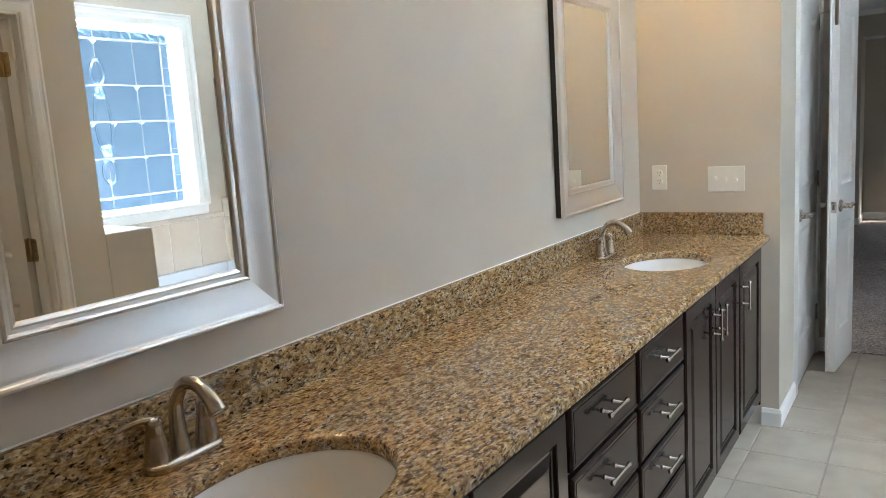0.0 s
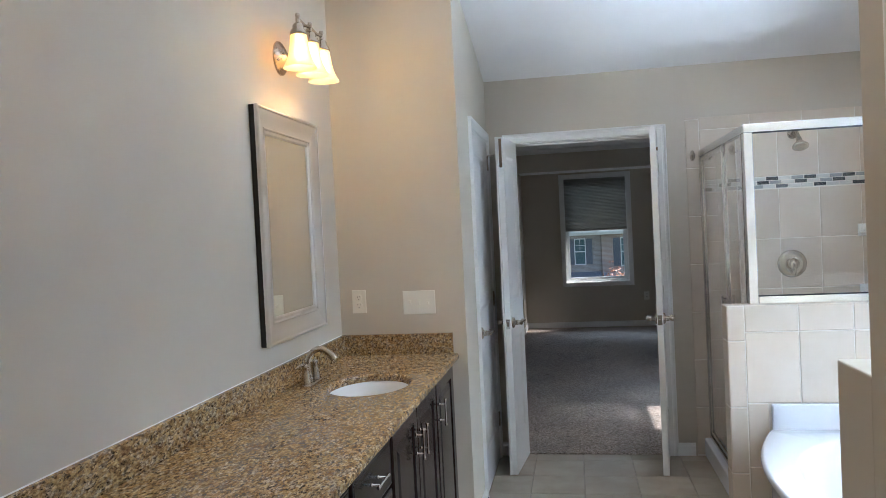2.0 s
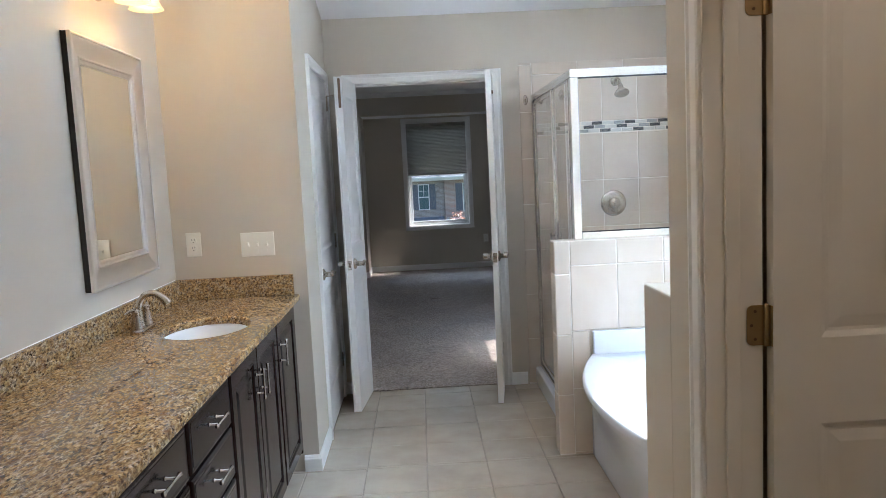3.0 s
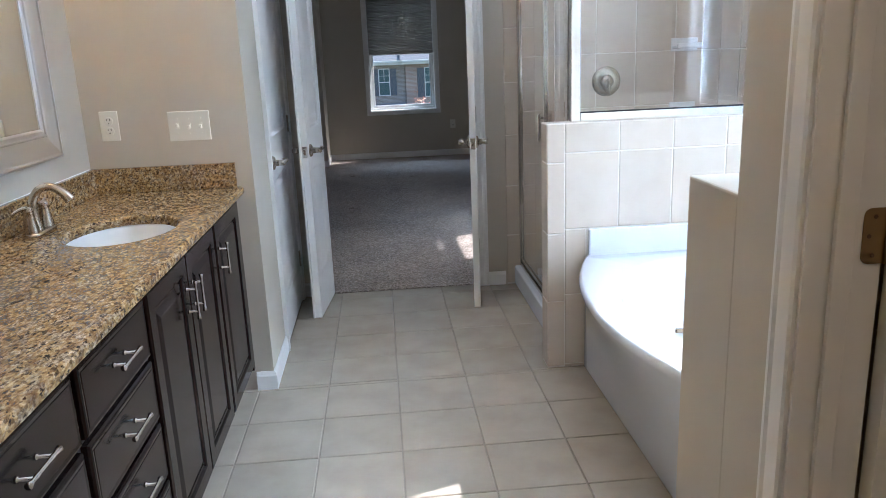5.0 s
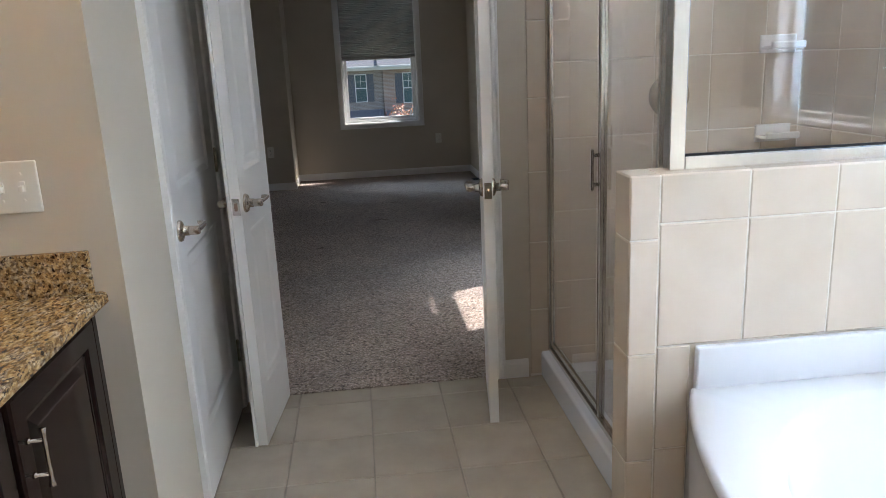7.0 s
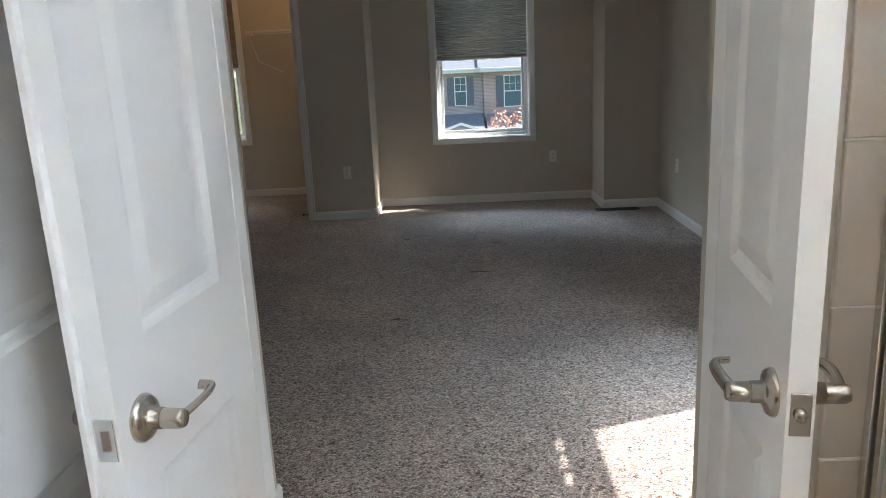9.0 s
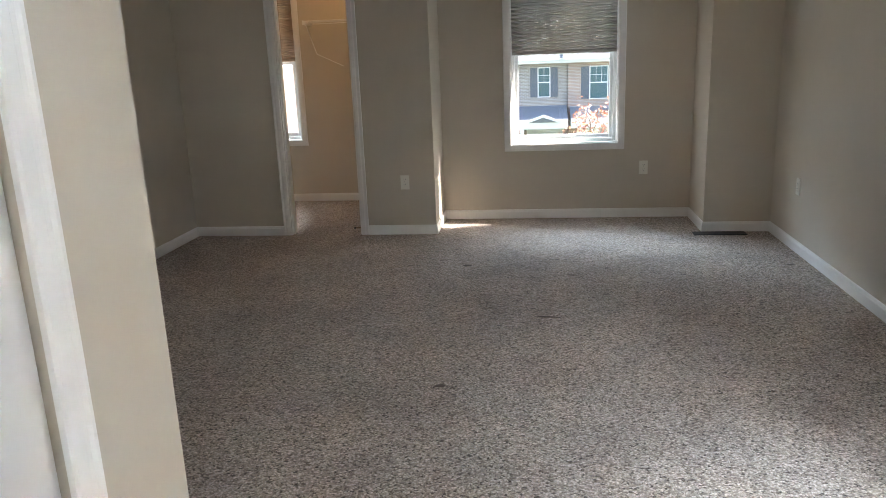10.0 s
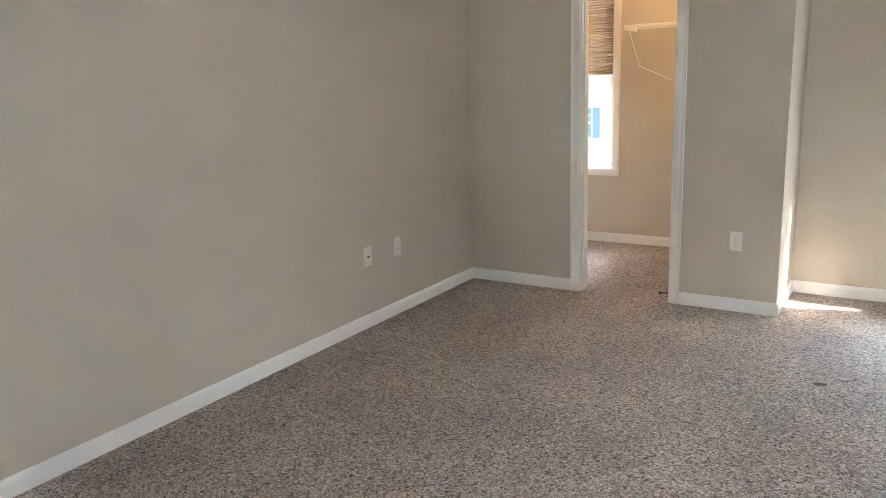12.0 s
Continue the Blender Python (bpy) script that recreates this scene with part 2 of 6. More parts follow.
def curve_points(ctrl, n=14):
    """A smooth run of points through the given ones."""
    c = [Vector(p) for p in ctrl]
    c = [2 * c[0] - c[1]] + c + [2 * c[-1] - c[-2]]
    out = []
    for i in range(1, len(c) - 2):
        for k in range(n):
            t = k / n
            out.append(0.5 * (2 * c[i] + (c[i + 1] - c[i - 1]) * t + (2 * c[i - 1] - 5 * c[i] + 4 * c[i + 1] - c[i + 2]) * t * t + (3 * c[i] - c[i - 1] - 3 * c[i + 1] + c[i + 2]) * t ** 3))
    return out + [c[-2]]


def stick(a, b, u, v, profile, m0=0.0, m1=0.0, bm=None):
    """Extrude a (u, v) profile from a to b; m0 and m1 slant the ends by that much along the run for each metre of u."""
    out = bm or bmesh.new()
    a, b, u, v = Vector(a), Vector(b), Vector(u), Vector(v)
    d = (b - a).normalized()
    r0 = [out.verts.new(a + p * u + q * v + d * p * m0) for p, q in profile]
    r1 = [out.verts.new(b + p * u + q * v - d * p * m1) for p, q in profile]
    n = len(profile)
    for k in range(n):
        out.faces.new([r0[k], r0[(k + 1) % n], r1[(k + 1) % n], r1[k]])
    out.faces.new(r0)
    out.faces.new(r1)
    return out


def wall(name, axis, p0, p1, u0, u1, z0, z1, holes=(), mat=None, label="", bm=None):
    """A wall from p0 to p1 across its axis, u0 to u1 along it, with holes (u0, u1, z0, z1) right through."""
    us = sorted({u0, u1, *(c for h in holes for c in h[:2])})
    zs = sorted({z0, z1, *(c for h in holes for c in h[2:])})
    out = bmesh.new()
    seen = {}

    def vert(p, u, z):
        key = (round(p, 4), round(u, 4), round(z, 4))
        if key not in seen:
            seen[key] = out.verts.new((p, u, z) if axis == "x" else (u, p, z))
        return seen[key]

    def solid(i, j):
        if not (0 <= i < len(us) - 1 and 0 <= j < len(zs) - 1):
            return False
        u, z = (us[i] + us[i + 1]) / 2, (zs[j] + zs[j + 1]) / 2
        return not any(h[0] < u < h[1] and h[2] < z < h[3] for h in holes)

    for i in range(len(us) - 1):
        for j in range(len(zs) - 1):
            if not solid(i, j):
                continue
            a, b, c, d = us[i], us[i + 1], zs[j], zs[j + 1]
            for p in (p0, p1):
                out.faces.new([vert(p, a, c), vert(p, b, c), vert(p, b, d), vert(p, a, d)])
            for u, near in ((a, solid(i - 1, j)), (b, solid(i + 1, j))):
                if not near:
                    out.faces.new([vert(p0, u, c), vert(p1, u, c), vert(p1, u, d), vert(p0, u, d)])
            for z, near in ((c, solid(i, j - 1)), (d, solid(i, j + 1))):
                if not near:
                    out.faces.new([vert(p0, a, z), vert(p1, a, z), vert(p1, b, z), vert(p0, b, z)])
    return tagged(finish(name, out, mat or WALL), label or "beige painted drywall", "wall", kind="structure")


# ---- shell ----
XV, XR, YE, YF = -1.19, 1.92, 3.69, 5.0      # vanity wall, right wall, vanity end wall, bedroom door wall
XC = -0.545                                   # linen closet wall
BX0, YB, YW, YS = -2.845, 10.635, 11.22, 12.2   # bedroom left wall, front wall, bay window wall, closet back wall
JL, JR, DH = -0.39, 0.56, 2.09              # double door opening
wall("wall_vanity", "x", XV - 0.12, XV, -1.1, 5.0, 0, 3.9)
wall("wall_vanity_end", "y", YE, YE + 0.12, XV, XC, 0, 3.2)
wall("wall_linen", "x", XC - 0.12, XC, YE + 0.12, YF, 0, 3.2, [(4.165, 4.945, -1, 2.10)])
wall("wall_bedroom_door", "y", YF, YF + 0.13, BX0, XR, 0, 2.9, [(JL, JR, -1, DH)])
wall("wall_right", "x", XR, XR + 0.14, -1.1, 11.41, 0, 3.9, [(2.29, 3.49, 1.08, 2.28), (6.05, 6.89, 0.70, 2.2)])
wall("wall_back", "y", -1.22, -1.1, XV - 0.12, XR + 0.14, 0, 3.9)
wall("wall_toilet_room", "x", 0.70, 0.835, -1.1, 1.99, 0, 3.9, [(0.88, 1.755, -1, 2.06)])
wall("wall_toilet_end", "y", 1.87, 1.99, 0.835, XR, 0, 3.9)
wall("wall_bedroom_left", "x", BX0 - 0.12, BX0, YF, YS + 0.12, 0, 2.75)
wall("wall_bedroom_front", "y", YB, YB + 0.12, BX0, -0.738, 0, 2.75, [(-2.005, -1.365, -1, 2.09)])
wall("wall_entry_side", "x", -0.70, -0.58, YF + 0.13, 5.86, 0, 2.75, [(5.20, 5.53, -1, 2.08)])
wall("wall_entry_right", "x", 0.575, 0.70, YF + 0.13, 5.26, 0, 2.75)
wall("wall_entry_return", "y", 5.74, 5.86, BX0, -0.70, 0, 2.75)
wall("wall_bay_left", "x", -0.84, -0.738, YB + 0.12, YW, 0, 2.75)
wall("wall_bay_right", "x", 1.41, 1.53, YB, YW, 0, 2.75)
wall("wall_front_right", "y", YB, YB + 0.12, 1.53, XR, 0, 2.75)
wall("wall_bay_header", "y", YB, YB + 0.12, -0.738, 1.41, 2.29, 2.75)
wall("wall_bay_window", "y", YW, YW + 0.14, -0.84, XR, 0, 2.75, [(-0.135, 0.793, 0.66, 2.21)])
wall("wall_closet_back", "y", YS, YS + 0.14, BX0, -0.84, 0, 2.75, [(-2.80, -2.33, 0.64, 2.21)])
wall("wall_closet_side", "x", -0.96, -0.84, YW, YS, 0, 2.75)
knee = tagged(finish("knee_wall", box(0.70, 0.82, 1.99, 2.235, 0, 1.118, 0.006), WALL), "low beige drywall ledge between tub and full wall", "wall", kind="structure")
tagged(finish("knee_wall_return", box(0.82, XR, 1.99, 2.235, 0, 1.118), WALL), "low beige drywall ledge behind the tub end", "wall", kind="structure")

# sloped bathroom ceiling
bm = bmesh.new()
lo = [bm.verts.new(p) for p in ((XV, YF, 2.50), (XR, YF, 2.50), (XR, 1.6, 3.40), (XV, 1.6, 3.40), (XR, -1.1, 3.40), (XV, -1.1, 3.40))]
bm.faces.new([lo[0], lo[1], lo[2], lo[3]])
bm.faces.new([lo[3], lo[2], lo[4], lo[5]])
ext = bmesh.ops.extrude_face_region(bm, geom=list(bm.faces))
bmesh.ops.translate(bm, vec=(0, 0, 0.15), verts=[e for e in ext["geom"] if isinstance(e, bmesh.types.BMVert)])
tagged(finish("ceiling_bathroom", bm, CEIL), "white sloped drywall ceiling", "ceiling", kind="structure")
tagged(finish("ceiling_bedroom", box(BX0, XR, YF + 0.13, YB, 2.60, 2.75), CEIL), "white flat drywall ceiling", "ceiling", kind="structure")
tagged(finish("ceiling_bay", box(-0.738, 1.41, YB + 0.12, YW, 2.29, 2.44), CEIL), "white lowered ceiling in the window bay", "ceiling", kind="structure")
tagged(finish("ceiling_closet", box(BX0, -0.96, YB + 0.12, YS, 2.44, 2.59), CEIL), "white closet ceiling", "ceiling", kind="structure")
tagged(finish("roof_slab", box(BX0 - 0.4, XR + 0.5, -1.6, YS + 0.6, 3.95, 4.1), DARK), "dark flat roof cover", "roof", kind="structure")
tagged(finish("floor_bathroom", box(XV, XR, -1.1, 5.02, -0.15, -0.004), GROUT), "beige grout bed of the tiled floor", "floor", kind="structure")
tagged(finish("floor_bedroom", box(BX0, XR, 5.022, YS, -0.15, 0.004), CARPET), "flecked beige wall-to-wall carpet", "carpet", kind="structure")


# ---- trim ----
CASING = [(0, 0), (0, 0.010), (0.006, 0.014), (0.030, 0.016), (0.036, 0.012), (0.046, 0.013), (0.052, 0.018), (0.060, 0.018), (0.060, 0)]
BASE = [(0, 0), (0, 0.013), (0.064, 0.013), (0.071, 0.010), (0.077, 0.009), (0.084, 0.005), (0.084, 0)]


def casing(name, axis, face, out, u0, u1, top, parent=None, foot=0.0):
    """Door casing on a wall face: two legs and a head, mitred. out is +1 or -1, the way the face looks."""
    along = Vector((0, 1, 0)) if axis == "x" else Vector((1, 0, 0))
    n = (Vector((1, 0, 0)) if axis == "x" else Vector((0, 1, 0))) * out
    at = (lambda u, z: Vector((face, u, z))) if axis == "x" else (lambda u, z: Vector((u, face, z)))
    root = parent or thing(name, "white painted moulded door casing", "door casing", kind="structure")
    up = Vector((0, 0, 1))
    part("leg", stick(at(u0, foot), at(u0, top), -along, n, CASING, 0, -1), TRIM, root)
    part("leg", stick(at(u1, foot), at(u1, top), along, n, CASING, 0, -1), TRIM, root)
    part("head", stick(at(u0, top), at(u1, top), up, n, CASING, -1, -1), TRIM, root)
    return root


def jamb(name, axis, p0, p1, u0, u1, top, t=0.018, stop=None):
    """The lining of an opening, with a door stop; it stands inside the opening by its own thickness."""
    root = thing(name, "white painted wooden door jamb", "door jamb", kind="structure")
    sw = (lambda a, b, c, d, e, f, bv=0.0: box(c, d, a, b, e, f, bv)) if axis == "y" else (lambda a, b, c, d, e, f, bv=0.0: box(a, b, c, d, e, f, bv))
    part("side", sw(p0, p1, u0, u0 + t, 0, top - t), TRIM, root)
    part("side", sw(p0, p1, u1 - t, u1, 0, top - t), TRIM, root)
    part("head", sw(p0, p1, u0, u1, top - t, top), TRIM, root)
    if stop:
        a, b = stop
        part("stop", sw(a, b, u0 + t, u0 + t + 0.011, 0, top - t - 0.011, 0.002), TRIM, root)
        part("stop", sw(a, b, u1 - t - 0.011, u1 - t, 0, top - t - 0.011, 0.002), TRIM, root)
        part("stop", sw(a, b, u0 + t, u1 - t, top - t - 0.011, top - t, 0.002), TRIM, root)
    return root


def baseboard(a, b, n, m0=0.0, m1=0.0):
    """Baseboard along the wall foot from a to b; n looks into the room."""
    d = (Vector((*b, 0)) - Vector((*a, 0))).normalized()
    bm = bmesh.new()
    pts = BASE
    r = []
    for end, sgn, m in ((a, 1, m0), (b, -1, m1)):
        r.append([bm.verts.new(Vector((*end, 0)) + Vector((0, 0, p)) + q * Vector((*n, 0)) + sgn * d * q * m) for p, q in pts])
    k = len(pts)
    for i in range(k):
        bm.faces.new([r[0][i], r[0][(i + 1) % k], r[1][(i + 1) % k], r[1][i]])
    bm.faces.new(r[0])
    bm.faces.new(r[1])
    return tagged(finish("baseboard", bm, TRIM), "white painted wooden baseboard at the wall foot", "baseboard", kind="structure")


jamb("door_jamb_1", "y", YF - 0.002, YF + 0.132, JL, JR, DH, stop=(YF + 0.04, YF + 0.075))
casing("door_trim_1", "y", YF, -1, JL + 0.012, JR - 0.012, DH - 0.012)
casing("door_trim_2", "y", YF + 0.13, 1, JL + 0.012, JR - 0.012, DH - 0.012)
casing("door_trim_6", "x", -0.58, 1, 5.205, 5.525, 2.075)
jamb("door_jamb_2", "x", XC - 0.122, XC + 0.002, 4.165, 4.945, 2.10)
casing("door_trim_3", "x", XC, 1, 4.175, 4.935, 2.09)
jamb("door_jamb_3", "x", 0.698, 0.837, 0.88, 1.755, 2.06, stop=(0.745, 0.78))
casing("door_trim_4", "x", 0.70, -1, 0.89, 1.745, 2.05)
jamb("door_jamb_4", "y", YB - 0.002, YB + 0.122, -2.005, -1.365, 2.09, stop=(YB + 0.03, YB + 0.065))
casing("door_trim_5", "y", YB, -1, -1.995, -1.375, 2.08)
baseboard((XC + 0.0, YE), (XC, 4.113), (1, 0), -1, 0)
baseboard((-0.62, YE), (XC, YE), (0, -1), 0, -1)
baseboard((0.595, YF), (0.715, YF), (0, -1))
baseboard((XC, YF), (JL - 0.05, YF), (0, -1), 1, 0)
baseboard((0.70, 1.807), (0.70, 2.235), (-1, 0))
baseboard((-0.58, 5.587), (-0.58, 5.86), (1, 0), 0, -1)
baseboard((BX0, 5.86), (-0.58, 5.86), (0, 1), 1, -1)
baseboard((BX0, 5.86), (BX0, YB), (1, 0), 1, 1)
baseboard((BX0, YB), (-2.057, YB), (0, -1), 1, 0)
baseboard((-1.313, YB), (-0.738, YB), (0, -1), 0, -1)
baseboard((-0.738, YB), (-0.738, YW), (1, 0), -1, 1)
baseboard((-0.738, YW), (1.41, YW), (0, -1), 1, 1)
baseboard((1.41, YB), (1.41, YW), (-1, 0), -1, 1)
baseboard((1.41, YB), (XR, YB), (0, -1), -1, 1)
baseboard((XR, YF + 0.13), (XR, YB), (-1, 0), 1, 1)
baseboard((BX0, YS), (-0.96, YS), (0, -1))
baseboard((BX0, YB + 0.12), (BX0, YS), (1, 0))
baseboard((-0.96, YB + 0.12), (-0.96, YS), (-1, 0))
crown = stick((BX0, YB, 2.60), (XR, YB, 2.60), (0, 0, -1), (0, -1, 0), [(0, 0), (0, 0.05), (0.012, 0.048), (0.04, 0.02), (0.06, 0.012), (0.065, 0)])
tagged(finish("crown_trim", crown, TRIM), "white painted crown moulding under the ceiling", "trim", kind="structure")


# ---- doors ----
def door_mesh(w, h, t, panels):
    """A moulded door slab from x 0 to w, y 0 to t, with raised panels (x0, x1, z0, z1) on both faces."""
    bm = bmesh.new()
    xs = sorted({0, w, *(c for p in panels for c in p[:2])})
    zs = sorted({0, h, *(c for p in panels for c in p[2:])})
    inside = lambda x, z: next((p for p in panels if p[0] < x < p[1] and p[2] < z < p[3]), None)
    for y, s in ((0.0, 1), (t, -1)):
        v = {(x, z): bm.verts.new((x, y, z)) for x in xs for z in zs}
        for a, b in zip(xs, xs[1:]):
            for c, d in zip(zs, zs[1:]):
                if not inside((a + b) / 2, (c + d) / 2):
                    bm.faces.new([v[a, c], v[b, c], v[b, d], v[a, d]])
        for p in panels:
            ring = [v[p[0], p[2]], v[p[1], p[2]], v[p[1], p[3]], v[p[0], p[3]]]
            for inset, depth in ((0.006, 0.003), (0.014, 0.0085), (0.022, 0.0095), (0.050, 0.004)):
                nxt = [bm.verts.new((x, y + s * depth, z)) for x, z in ((p[0] + inset, p[2] + inset), (p[1] - inset, p[2] + inset), (p[1] - inset, p[3] - inset), (p[0] + inset, p[3] - inset))]
                for k in range(4):
                    bm.faces.new([ring[k], ring[(k + 1) % 4], nxt[(k + 1) % 4], nxt[k]])
                ring = nxt
            bm.faces.new(ring)
    c = {(x, y, z): bm.verts.new((x, y, z)) for x in (0, w) for y in (0, t) for z in (0, h)}
    for q in (((0, 0, 0), (0, t, 0), (0, t, h), (0, 0, h)), ((w, 0, 0), (w, t, 0), (w, t, h), (w, 0, h)), ((0, 0, 0), (w, 0, 0), (w, t, 0), (0, t, 0)), ((0, 0, h), (w, 0, h), (w, t, h), (0, t, h))):
        bm.faces.new([c[k] for k in q])
    bmesh.ops.remove_doubles(bm, verts=bm.verts, dist=1e-5)
    return bm


def lever(parent, x, y, z, out, way):
    """Lever handle on a door face at (x, y, z); out is the side it stands off to in y, way the side in x it points to."""
    h = part("door_handle", lathe([(0.034, 0), (0.034, 0.004 * out), (0.030, 0.010 * out), (0.021, 0.013 * out), (0.0155, 0.016 * out), (0.0150, 0.030 * out), (0, 0.030 * out)], "y", (x, y, z), 28), NICKEL, parent, "brushed nickel lever handle", True)
    part("neck", lathe([(0.0125, 0.026 * out), (0.0145, 0.029 * out), (0.0140, 0.056 * out), (0.0115, 0.062 * out), (0, 0.062 * out)], "y", (x, y, z), 24), NICKEL, h, "", True)
    c = curve_points([(x, y + 0.050 * out, z), (x + 0.022 * way, y + 0.056 * out, z + 0.001), (x + 0.050 * way, y + 0.060 * out, z + 0.003), (x + 0.078 * way, y + 0.061 * out, z + 0.004), (x + 0.098 * way, y + 0.055 * out, z + 0.004), (x + 0.102 * way, y + 0.036 * out, z + 0.004)], 6)
    part("lever", tube(c, [0.010 - 0.0025 * k / len(c) for k in range(len(c))], 10, flat=0.62), NICKEL, h, "", True)
    return h


def hinge(parent, x, y, z, mat, h=0.09, leaf_a=(1, 0), leaf_b=(0, 1), w=0.032):
    """A butt hinge: knuckle barrel and two leaves that lie along the two given ways."""
    g = part("hinge", lathe([(0.0055, -h / 2), (0.0055, h / 2), (0.003, h / 2 + 0.005), (0, h / 2 + 0.006)], "z", (x, y, z), 12), mat, parent, "", True)
    for a in (leaf_a, leaf_b):
        x0, x1 = sorted((x, x + a[0] * w)) if a[0] else (x - 0.0015, x + 0.0015)
        y0, y1 = sorted((y, y + a[1] * w)) if a[1] else (y - 0.0015, y + 0.0015)
        part("leaf", box(x0, x1, y0, y1, z - h / 2, z + h / 2, 0.0008, 1), mat, g)
    return g


def rounded_leaf(parent, x0, x1, y, z0, z1, mat):
    """A hinge leaf screwed flat on the jamb: rounded corners on its free side, three screws."""
    r, bm = 0.014, bmesh.new()
    out = [(x1, z0), (x1, z1)]
    for k in range(6):
        q = math.pi / 2 + math.pi / 2 * k / 5
        out.append((x0 + r + r * math.cos(q), z1 - r + r * math.sin(q)))
    for k in range(6):
        q = math.pi + math.pi / 2 * k / 5
        out.append((x0 + r + r * math.cos(q), z0 + r + r * math.sin(q)))
    f = [bm.verts.new((x, y, z)) for x, z in out]
    b = [bm.verts.new((x, y + 0.0022, z)) for x, z in out]
    bm.faces.new(f)
    bm.faces.new(b)
    for k in range(len(f)):
        bm.faces.new([f[k], f[k - 1], b[k - 1], b[k]])
    leaf = part("leaf", bm, mat, parent)
    return leaf


def plate(parent, x0, x1, y0, y1, z0, z1, mat=CHROME):
    return part("latch_plate", box(x0, x1, y0, y1, z0, z1, 0.0012), mat, parent, "satin metal latch plate")


LW = 0.44
LEAF = (0.095, LW - 0.095)
TWO = lambda w, s=0.115: [(s, w - s, 0.22, 0.83), (s, w - s, 1.04, 1.955)]

# left leaf of the pair: hinged on the left jamb, swung into the bathroom
d = thing("door_1", "white two-panel double door leaf standing open with lever handle", "door", (JL + 0.005, YF + 0.0, 0.012), -96.3, "double door leaves", "structure")
part("slab", door_mesh(LW, 2.065, 0.035, TWO(LW, 0.092)), DOORP, d)
lever(d, LW - 0.06, 0.0, 0.928, -1, -1)
lever(d, LW - 0.06, 0.035, 0.928, 1, -1)
part("astragal", box(LW - 0.012, LW + 0.012, -0.011, 0.0, 0.0, 2.065, 0.002), DOORP, d, "white strip that covers the meeting edge")
plate(d, LW - 0.001, LW + 0.0025, 0.004, 0.031, 0.895, 0.955)
part("strike_recess", box(LW + 0.001, LW + 0.0030, 0.011, 0.024, 0.910, 0.940, 0.002), GOLDEN, d, "dark latch hole")
part("flush_bolt", box(LW - 0.001, LW + 0.0025, 0.010, 0.026, 1.88, 2.055, 0.0035), BRONZE, d, "dull metal flush bolt")
for z in (0.25, 1.05, 1.85):
    hinge(d, -0.004, 0.0, z, NICKEL)
# right leaf
d = thing("door_2", "white two-panel double door leaf standing open with lever handle", "door", (JR - 0.022, YF + 0.0, 0.012), -97.0, "double door leaves", "structure")
part("slab", door_mesh(LW, 2.065, 0.035, TWO(LW, 0.092)), DOORP, d)
d.matrix_basis = pose(JR - 0.005, YF, 0.012, 0, 0, -97.5) @ Matrix.Translation((0, -0.035, 0))
lever(d, LW - 0.06, 0.0, 0.928, -1, -1)
lever(d, LW - 0.06, 0.035, 0.928, 1, -1)
plate(d, LW - 0.001, LW + 0.0025, 0.004, 0.031, 0.895, 0.955)
part("latch_bolt", lathe([(0.0085, 0), (0.0085, 0.006), (0.006, 0.009), (0, 0.009)], "x", (LW + 0.002, 0.0175, 0.925), 16), NICKEL, d, "", True)
part("roller_catch", box(LW * 0.9, LW * 0.9 + 0.03, 0.035, 0.044, 1.925, 1.945, 0.002), BRONZE, d, "small dark metal stop on the door face")
for z in (0.25, 1.05, 1.85):
    hinge(d, -0.004, 0.035, z, NICKEL, leaf_b=(0, -1))
# linen closet door, closed
d = thing("door_3", "white two-panel closet door, closed, with lever handle", "door", (XC + 0.003, 4.185, 0.012), 90, kind="structure")
part("slab", door_mesh(0.74, 2.065, 0.035, TWO(0.74)), DOORP, d)
lever(d, 0.065, 0.0, 0.918, -1, 1)
for z in (0.25, 1.05, 1.94):
    hinge(d, 0.744, -0.006, z, NICKEL, leaf_a=(-1, 0), leaf_b=(1, 0), w=0.010)
part("hinge_stop", tube([(0.744, -0.004, 1.99), (0.75, -0.03, 1.992), (0.742, -0.055, 1.992)], [0.004, 0.003, 0.007], 10), NICKEL, d, "pin-mounted door stop")
d = thing("door_5", "narrow white closed closet door in the bedroom entry", "door", (-0.615, 5.203, 0.012), 90, kind="structure")
part("slab", door_mesh(0.324, 2.06, 0.035, TWO(0.324, 0.08)), DOORP, d)
d.matrix_basis = pose(-0.598, 5.203, 0.012, 0, 0, 90)
# toilet room door, swung into that room
d = thing("door_4", "white two-panel door standing open with round nickel knob", "door", (0.852, 1.712, 0.012), 0, kind="structure")
part("slab", door_mesh(0.83, 2.02, 0.035, TWO(0.83)), DOORP, d)
k = part("door_knob", lathe([(0.032, 0), (0.032, -0.004), (0.026, -0.010), (0.012, -0.014), (0.012, -0.034), (0.021, -0.042), (0.027, -0.052), (0.025, -0.062), (0.014, -0.068), (0, -0.069)], "y", (0.77, 0.0, 0.945), 28), NICKEL, d, "round brushed nickel knob", True)
bar = part("towel_bar", tube([(0.290, -0.040, 1.309), (0.710, -0.040, 1.309)], 0.007, 12), NICKEL, d, "brushed nickel towel bar", True)
for bx in (0.290, 0.710):
    part("bar_post", lathe([(0.020, 0), (0.019, -0.006), (0.009, -0.010), (0.009, -0.022), (0.017, -0.028), (0.021, -0.040), (0.017, -0.051), (0.007, -0.057), (0, -0.057)], "y", (bx, 0.0, 1.309), 20), NICKEL, bar, "", True)
